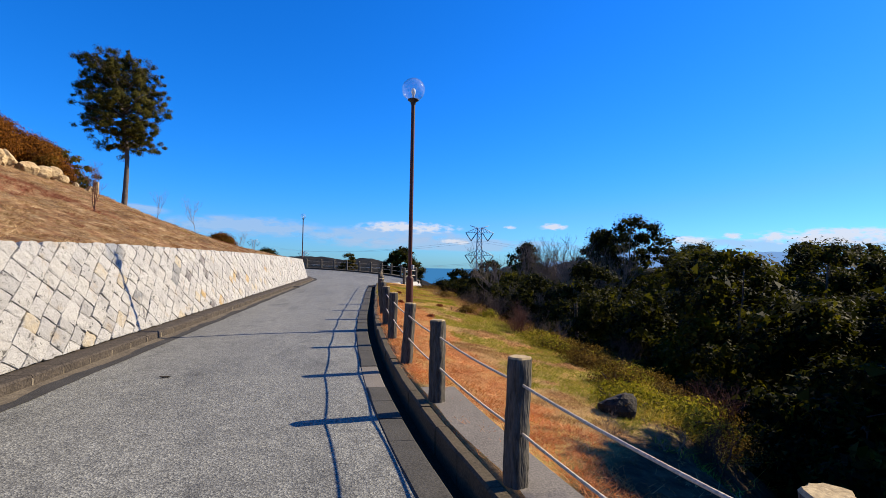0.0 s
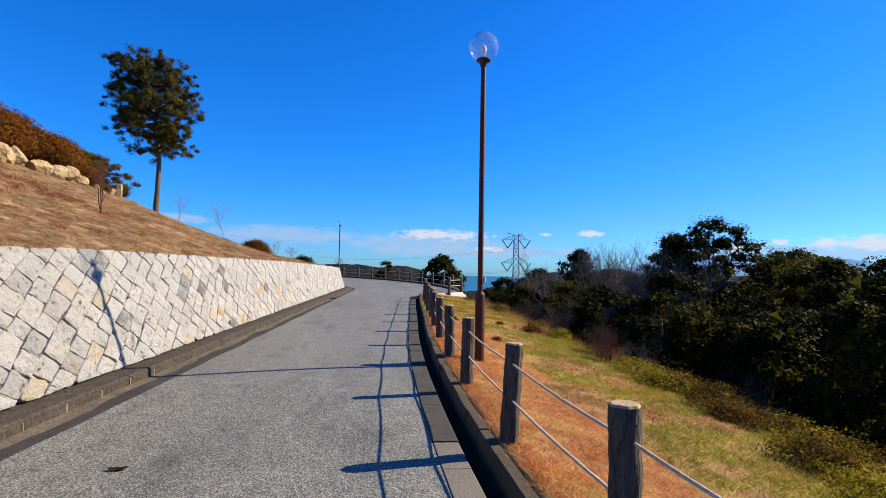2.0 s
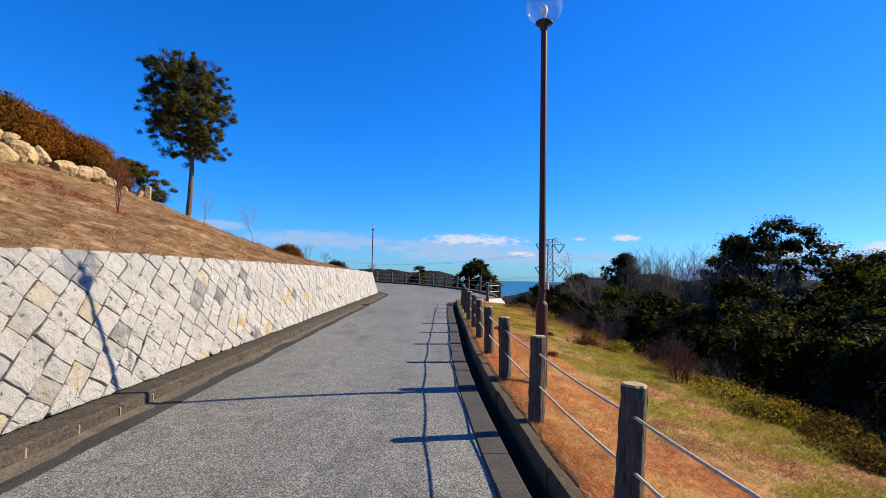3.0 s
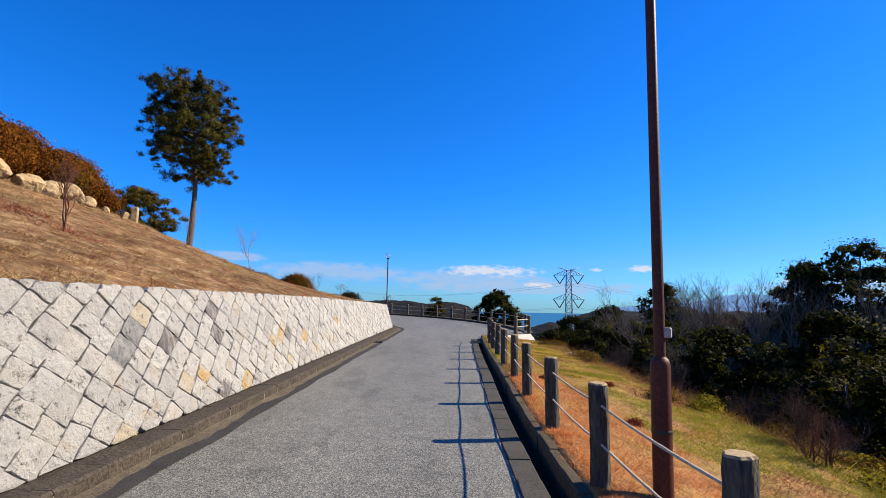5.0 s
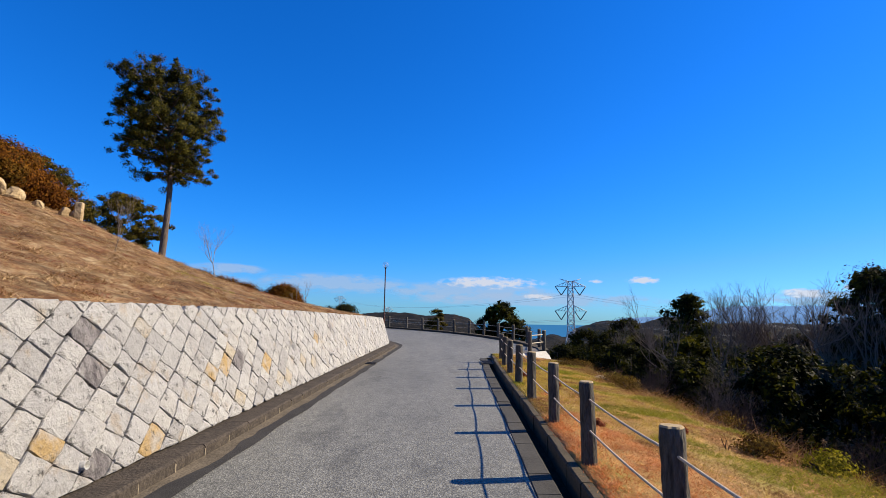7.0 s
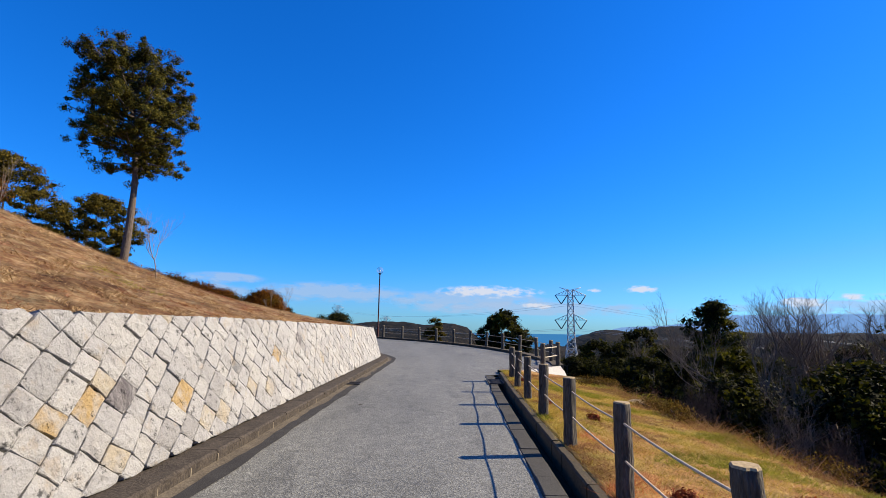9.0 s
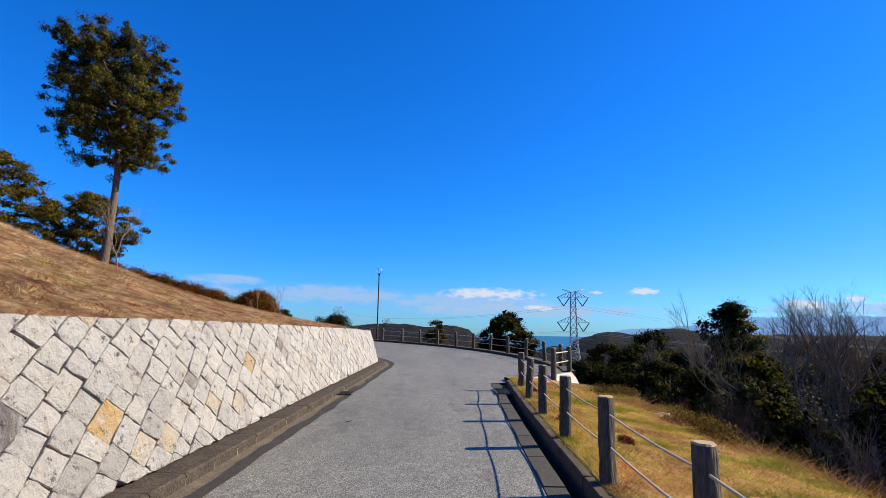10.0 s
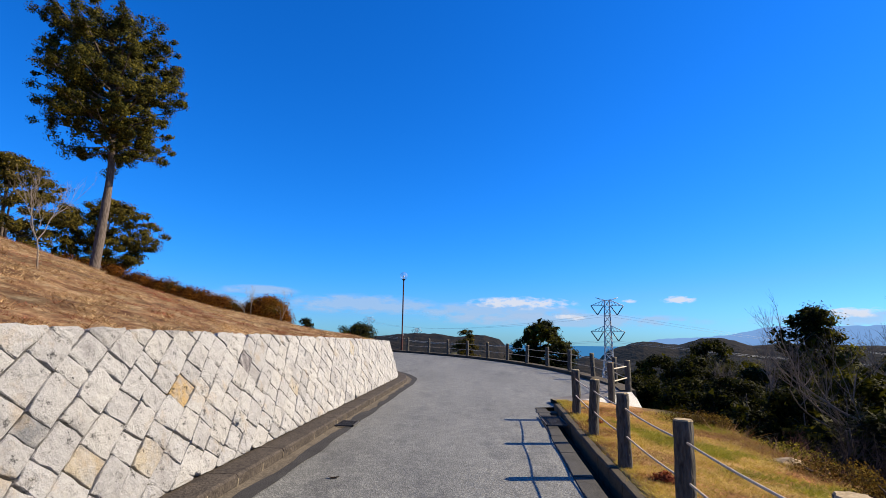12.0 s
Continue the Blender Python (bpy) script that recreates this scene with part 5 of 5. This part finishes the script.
def pylon(loc, scale, label, rz):
    """A lattice transmission tower with two pairs of arms and V-strings."""
    t = thing("pylon", loc, label, "pylon", "power line", rz=rz)
    H = 44.0 * scale
    bm = bmesh.new()
    r = 0.16 * scale

    def w(z):
        return scale * lerp(z / scale, (0, 22, 44), (4.2, 1.5, 1.0))

    levels = [H * q for q in np.linspace(0, 1, 15)]
    corner = lambda z, i: Vector((w(z) * (1 if i in (0, 1) else -1), w(z) * (1 if i in (0, 3) else -1), z))
    for i in range(4):
        tube(bm, [corner(z, i) for z in levels], [r] * len(levels), 4)
    for a, b in zip(levels, levels[1:]):
        for i in range(4):
            tube(bm, [corner(a, i), corner(b, (i + 1) % 4)], [r * 0.6] * 2, 3)
            tube(bm, [corner(a, (i + 1) % 4), corner(b, i)], [r * 0.6] * 2, 3)
            tube(bm, [corner(b, i), corner(b, (i + 1) % 4)], [r * 0.6] * 2, 3)
    part("tower", bm, M_PYLON, t)
    for z, half in ((H - 2.2 * scale, 6.6 * scale), (H - 13.0 * scale, 6.8 * scale)):
        for sgn in (-1, 1):
            bm = bmesh.new()
            tipp = Vector((sgn * half, 0, z))
            for dy in (-1, 1):
                for q in (0, 1):
                    tube(bm, [Vector((sgn * w(z), dy * w(z), z + (2.4 * scale if q else 0))), tipp], [r * 0.7] * 2, 3)
                for fdx in (0.25, 0.5, 0.75):
                    low = Vector((sgn * w(z), dy * w(z), z)).lerp(tipp, fdx)
                    high = Vector((sgn * w(z), dy * w(z), z + 2.4 * scale)).lerp(tipp, fdx - 0.2)
                    tube(bm, [low, high], [r * 0.5] * 2, 3)
            part("cross_arm", bm, M_PYLON, t)
            bm = bmesh.new()
            vee = Vector((sgn * half * 0.60, 0, z - 3.9 * scale))
            tube(bm, [tipp, vee], [0.22 * scale] * 2, 5)
            tube(bm, [Vector((sgn * w(z) * 1.4, 0, z - 0.2 * scale)), vee], [0.22 * scale] * 2, 5)
            part("insulator_string", bm, M_INSUL, t, "dark V-shaped insulator string")
    bm = bmesh.new()
    for sgn in (-1, 1):
        tube(bm, [Vector((0, 0, H)), Vector((sgn * 4.6 * scale, 0, H + 1.2 * scale))], [r * 0.8] * 2, 3)
        tube(bm, [Vector((sgn * w(H), 0, H - 0.3)), Vector((sgn * 4.6 * scale, 0, H + 1.2 * scale))], [r * 0.6] * 2, 3)
    part("top_arm", bm, M_PYLON, t)
    return t


A, R = 13.55, 232.0
PX, PY = R * math.sin(radians(A)), 10 + R * math.cos(radians(A))
pylon((PX, PY, -25.6), 1.0, "steel lattice power pylon on the wooded slope", -8)
pylon((-115.0, 560.0, -20.0), 0.95, "distant steel lattice power pylon", 15)
pylon((-70.0, 620.0, -30.0), 0.95, "distant steel lattice power pylon", 15)
for i, (sx, dz) in enumerate(((-4.0, 37.9), (4.0, 37.9), (-4.1, 27.1), (4.1, 27.1))):
    for end in ((1400.0, 1250.0, 20.0), (-115.0 + sx, 560.0, dz - 20)):
        a, b = Vector((PX + sx, PY, -25.6 + dz)), Vector(end)
        bm = bmesh.new()
        tube(bm, [a.lerp(b, q) - Vector((0, 0, 22 * 4 * q * (1 - q) * (a - b).length / 1200)) for q in np.linspace(0, 1, 15)], [0.045] * 15, 3)
        tagged(part("power_line", bm, M_PYLON), "thin sagging power line from the pylon", "cable", "power line")


def cloud(az, elev, width_deg, height_deg, mat, dist=4300):
    a, e = radians(az), radians(elev)
    c = Vector((dist * math.sin(a), 15 + dist * math.cos(a), 1.7 + dist * math.tan(e)))
    v = [(-1, -1), (1, -1), (1, 1), (-1, 1)]
    w, h = dist * math.tan(radians(width_deg / 2)), dist * math.tan(radians(height_deg / 2))
    ob = raw("backdrop_cloud", [(w * x, h * y, 0) for x, y in v], [(0, 1, 2, 3)], mat)
    ob.matrix_world = Matrix.Translation(c) @ pose(0, 0, 0, 90, 0, -az)
    ob.visible_shadow = False
    return tagged(ob, "thin self-glowing cloud and haze sheet low over the horizon", "cloud", kind="structure")


for az, el, wd, hd in ((5.0, 3.9, 14, 1.7), (10.3, 2.4, 4.0, 0.9), (16.6, 4.1, 2.2, 0.5), (21.2, 4.2, 4.0, 1.0), (35.3, 2.8, 4.6, 1.3), (38.8, 3.2, 2.4, 0.8), (47, 3.0, 17, 2.0), (59, 3.2, 14, 2.6)):
    cloud(az, el, wd, hd, M_CLOUD)
# the two widest bands are painted haze along the horizon
for az, el, wd, hd in ((2.5, 3.0, 21, 2.4), (-12.5, 3.5, 19, 2.6), (-23.5, 4.6, 9, 1.4), (-30, 3.2, 22, 3.0), (9, 2.1, 34, 1.8), (45, 2.2, 40, 1.8)):
    cloud(az, el, wd, hd, M_CLOUD_GREY, 4400)

# ---- grass ----


def blades(name, pts, length, width, mat, seed, label):
    """Bent blades standing on the turf; each root gives x, y, z and a share of the length."""
    rng = np.random.default_rng(seed)
    p, tall = np.asarray(pts, float)[:, :3], np.asarray(pts, float)[:, 3]
    n = len(p)
    a = rng.uniform(0, 2 * math.pi, n)
    side = np.stack([np.cos(a), np.sin(a), np.zeros(n)], 1)
    L = (length * tall * rng.uniform(0.45, 1.4, n))[:, None]
    b = rng.uniform(0, 2 * math.pi, n)
    bend = np.stack([np.cos(b), np.sin(b), np.zeros(n)], 1) * L * rng.uniform(0.4, 1.8, n)[:, None]
    up = np.array([0, 0, 1.0]) * L
    w = width * rng.uniform(0.6, 1.3, n)[:, None]
    p[:, 2] -= 0.01
    v = np.stack([p - side * w, p + side * w, p + up * 0.6 + bend], 1).reshape(-1, 3)
    ob = raw(name, v, np.arange(3 * n).reshape(n, 3), mat)
    return tagged(ob, label, "grass", kind="stuff")


rng = np.random.default_rng(3)
pools = {"straw": [], "gold": [], "brown": [], "red": [], "green": [], "hill": [], "hill_straw": [], "hill_green": [], "hill_red": []}
for _ in range(165000):
    y = 4.0 + 44 * rng.random() ** 1.25
    d = 12.0 * rng.random() ** 1.15
    x = wall_back(y) - 0.02 - d
    nn = 1.0 * noise.noise((x * 0.6, y * 0.6, 7)) + 0.6 * noise.noise((x * 2.6, y * 2.6, 9))
    tuft = noise.noise((x * 2.4, y * 2.4, 1)) + 0.6 * noise.noise((x * 6.0, y * 6.0, 2))
    if tuft < 0.02:
        continue
    key = "hill_straw" if nn > -0.02 else "hill_red" if nn < -0.28 else "hill"
    if noise.noise((x * 0.4, y * 0.4, 31)) > 0.52 or math.hypot(x + 6.0, y - 21.1) < 0.4:
        key = "hill_green"
    if math.hypot((x + 9.0) / 2.0, (y - 14.2) / 2.8) + 0.5 * nn < 0.8:
        key, tuft = "hill_red", tuft + 0.9
    z = hill_z(d + 0.02, y)
    for q in range(6 if key == "hill_straw" else 4):
        pools[key].append((x + rng.normal() * 0.05, y + rng.normal() * 0.05, z, 0.6 + 1.4 * max(0.0, tuft)))
for _ in range(120000):
    y = -1.0 + 30 * rng.random() ** 1.1
    e = 0.16 + (verge_edge(y) + 0.6) * rng.random() ** 1.2
    x = kerb_x(y) + e
    if y < 5.9 and e < 0.6 and rng.random() > 0.02:
        continue
    # few blades grow where the bank's shade is painted
    if x > 1.9 and x - y > -2.2 and rng.random() > 0.06:
        continue
    nn = noise.noise((x * 0.7, y * 0.7, 17)) + 0.45 * noise.noise((x * 2.1, y * 2.1, 19))
    redness = (1.6 - abs(e - 0.6) * 1.0) * (1 - 0.72 * ease(y, 13, 21)) - 0.55 + nn * 0.5
    greenness = ease(e, 1.2, 3.4) * (1 - 0.5 * ease(y, 14, 21)) - 0.10 + nn * 1.35
    key = "red" if redness > 0.1 else "green" if greenness > 0.38 else "straw" if nn > -0.16 else "brown"
    if key == "straw" and rng.random() < ease(y, 13, 22):
        key = "gold"
    if key == "brown" and rng.random() < 0.25 * ease(y, 13, 22):
        key = "gold"
    z = verge_z(e, y)
    for q in range(4):
        pools[key].append((x + rng.normal() * 0.035, y + rng.normal() * 0.035, z, 0.75 + 0.9 * max(0.0, noise.noise((x * 2.7, y * 2.7, 5)))))
# tall dry stems where the turf meets the wood
pools["stem"], pools["stem_gold"] = [], []
for _ in range(9500):
    y = 5.6 + 23 * rng.random()
    e = verge_edge(y) + rng.normal() * 0.38 + (0.05 if y < 15 else 0.55)
    x = kerb_x(y) + e
    if noise.noise((x * 1.1, y * 1.1, 41)) < -0.1:
        continue
    key = "stem" if rng.random() < ease(y, 9, 19) else "stem_gold"
    for q in range(5):
        px, py = x + rng.normal() * 0.06, y + rng.normal() * 0.06
        pools[key].append((px, py, verge_z(px - kerb_x(py), py), 0.5 + rng.random() ** 2))
blades("tall_weeds", pools["stem"], 0.30, 0.0048, M_BROWN, 21, "tall dry brown weeds along the wood's edge")
blades("tall_weeds", pools["stem_gold"], 0.26, 0.0048, M_GOLD, 22, "tall yellowing weeds along the wood's edge")
blades("hill_grass", pools["hill"], 0.062, 0.0046, M_BROWN, 1, "short dry brown grass on the hillside")
blades("hill_grass", pools["hill_straw"], 0.066, 0.0048, M_DRY, 2, "short straw-coloured grass on the hillside")
blades("hill_grass", pools["hill_red"], 0.062, 0.0046, M_RUSSET, 13, "reddish-brown dry grass on the hillside")
blades("hill_grass", pools["hill_green"], 0.045, 0.0042, M_GREEN, 3, "sparse green grass patch on the hillside")
blades("verge_grass", pools["straw"], 0.078, 0.0038, M_STRAW, 4, "dry straw grass on the verge")
blades("verge_grass", pools["gold"], 0.078, 0.0038, M_GOLD, 8, "golden yellow dry grass on the verge")
blades("verge_grass", pools["brown"], 0.078, 0.0038, M_BROWN, 5, "dry brown grass on the verge")
blades("verge_grass", pools["red"], 0.072, 0.0038, M_RED, 6, "orange-red dry grass beside the kerb")
blades("verge_grass", pools["green"], 0.10, 0.0046, M_GREEN, 7, "green and yellow grass down the slope")

# ---- small fittings ----


def grate(loc, rz, w=0.34, l=0.5):
    g = thing("drain_grate", loc, "steel drain grate set in the gutter", "drain grate", "drain grates", rz=rz)
    bm = bmesh.new()
    for x0, y0, x1, y1 in ((-w / 2, -l / 2, -w / 2 + 0.02, l / 2), (w / 2 - 0.02, -l / 2, w / 2, l / 2), (-w / 2, -l / 2, w / 2, -l / 2 + 0.02), (-w / 2, l / 2 - 0.02, w / 2, l / 2)):
        box(bm, x0, y0, 0, x1, y1, 0.022)
    part("grate_frame", bm, M_STEEL, g)
    bars = round(l / 0.06)
    for i in range(bars):
        yy = -l / 2 + 0.03 + (l - 0.06) * i / (bars - 1)
        bm = bmesh.new()
        box(bm, -w / 2 + 0.02, yy - 0.008, 0.0, w / 2 - 0.02, yy + 0.008, 0.018)
        part("slat", bm, M_STEEL, g)
    return g


grate((road_left(25.9) - 0.13, 25.9, road_z(25.9) + 0.012), 0)
grate((kerb_x(26.7) - 0.21, 26.7, road_z(26.7) + 0.024), 0, 0.40, 1.1)


def weep_pipe(y, h):
    p = thing("weep_pipe", wall_point(y, h, 0.0), "short grey plastic drain pipe in the stone wall", "pipe", "weep pipes")
    bm = bmesh.new()
    rings = lathe(bm, [(0.038, -0.05), (0.038, 0.062), (0.030, 0.062), (0.030, 0.0), (0.0, 0.0)], 14)
    ob = part("pipe", bm, M_BOX, p)
    ob.matrix_world = Matrix.Translation(wall_point(y, h, 0.0)) @ pose(0, 0, 0, 0, 85, 0)
    return p


weep_pipe(14.15, 0.19)
weep_pipe(22.9, 0.42)

def fallen_leaf(x, y, size, seed):
    rnd = random.Random(seed)
    bm = bmesh.new()
    outline = [bm.verts.new((size * math.cos(a) * (1.0 + 0.1 * rnd.random()), size * 0.45 * math.sin(a) * (1 + 0.2 * rnd.random()), 0.006 + 0.012 * math.cos(a) ** 2)) for a in np.linspace(0, 2 * math.pi, 11)[:-1]]
    spine = bm.verts.new((0, 0, 0.004))
    for a, b in zip(outline, outline[1:] + outline[:1]):
        bm.faces.new((a, b, spine))
    bmesh.ops.solidify(bm, geom=bm.faces[:], thickness=0.002)
    ob = part("fallen_leaf", bm, M_SHADE_AND_LEAF)
    f = (x - road_left(y)) / (road_right(y) - road_left(y))
    ob.matrix_world = pose(x, y, road_z(y) + 0.02 * math.sin(math.pi * f) + 0.003, 0, 0, rnd.uniform(0, 360))
    return tagged(ob, "dry dark brown curled leaf on the asphalt", "leaf", "fallen leaves")


fallen_leaf(-2.42, 6.86, 0.07, 1)
fallen_leaf(-2.55, 22.6, 0.06, 2)

# ---- the wall's stones ----
# stones that stand out: distance along the wall, height; 1 golden, 2 tan, 3 grey, 4 streaked
ODD_STONES = ((12.5, 1.37, 3), (12.3, 1.13, 3), (13.03, 1.16, 4), (14.55, 1.40, 4), (14.6, 1.14, 4), (16.55, 0.98, 1), (13.72, 0.67, 1), (13.38, 0.69, 2), (15.11, 0.41, 1),
              (14.3, 0.43, 4), (12.71, 1.6, 2), (12.1, 0.48, 2), (15.28, 1.6, 2), (17.05, 0.96, 1), (17.39, 0.53, 2), (17.22, 1.19, 2), (18.68, 1.01, 1), (19.0, 0.58, 2),
              (22.1, 1.22, 1), (18.57, 1.72, 2), (19.47, 0.55, 2), (17.65, 1.18, 4), (24.8, 1.0, 2), (20.63, 0.77, 2), (20.2, 1.27, 3), (23.51, 1.36, 4), (21.21, 0.58, 2),
              (28.8, 1.55, 2), (8.35, 0.4, 2), (9.45, 0.62, 2), (9.22, 1.33, 2), (10.01, 1.29, 2), (10.39, 0.94, 3), (7.42, 0.73, 2))
odd = {}
for yy, zz, kdx in ODD_STONES:
    spot = min(WALL_STONES, key=lambda q: math.hypot(q[0] - yy, wall_point(q[0], sum(c[1] for c in q[1]) / len(q[1])).z - zz))
    odd[spot[2]] = kdx
rest_v, rest_f, rest_m = [], [], []
for n_stone, (cu, poly, key) in enumerate(WALL_STONES):
    rnd = random.Random(key)
    v, f = stone(poly, rnd)
    if n_stone < 300:
        c = sum(v, Vector()) / len(v)
        me = bpy.data.meshes.new("stone")
        me.from_pydata([p - c for p in v], [], f)
        me.materials.append(M_STONES[odd.get(key, 0)])
        ob = new("stone", me)
        ob.location = c
        ob.parent = wall
    else:
        o = len(rest_v)
        rest_v += v
        rest_f += [tuple(o + q for q in fc) for fc in f]
        rest_m += [odd.get(key, 0)] * len(f)
me = bpy.data.meshes.new("far_stones")
me.from_pydata(rest_v, [], rest_f)
for mat in M_STONES_FAR:
    me.materials.append(mat)
me.polygons.foreach_set("material_index", rest_m)
rest = new("far_stones", me)
rest.parent = wall
tagged(rest, kind="stuff")
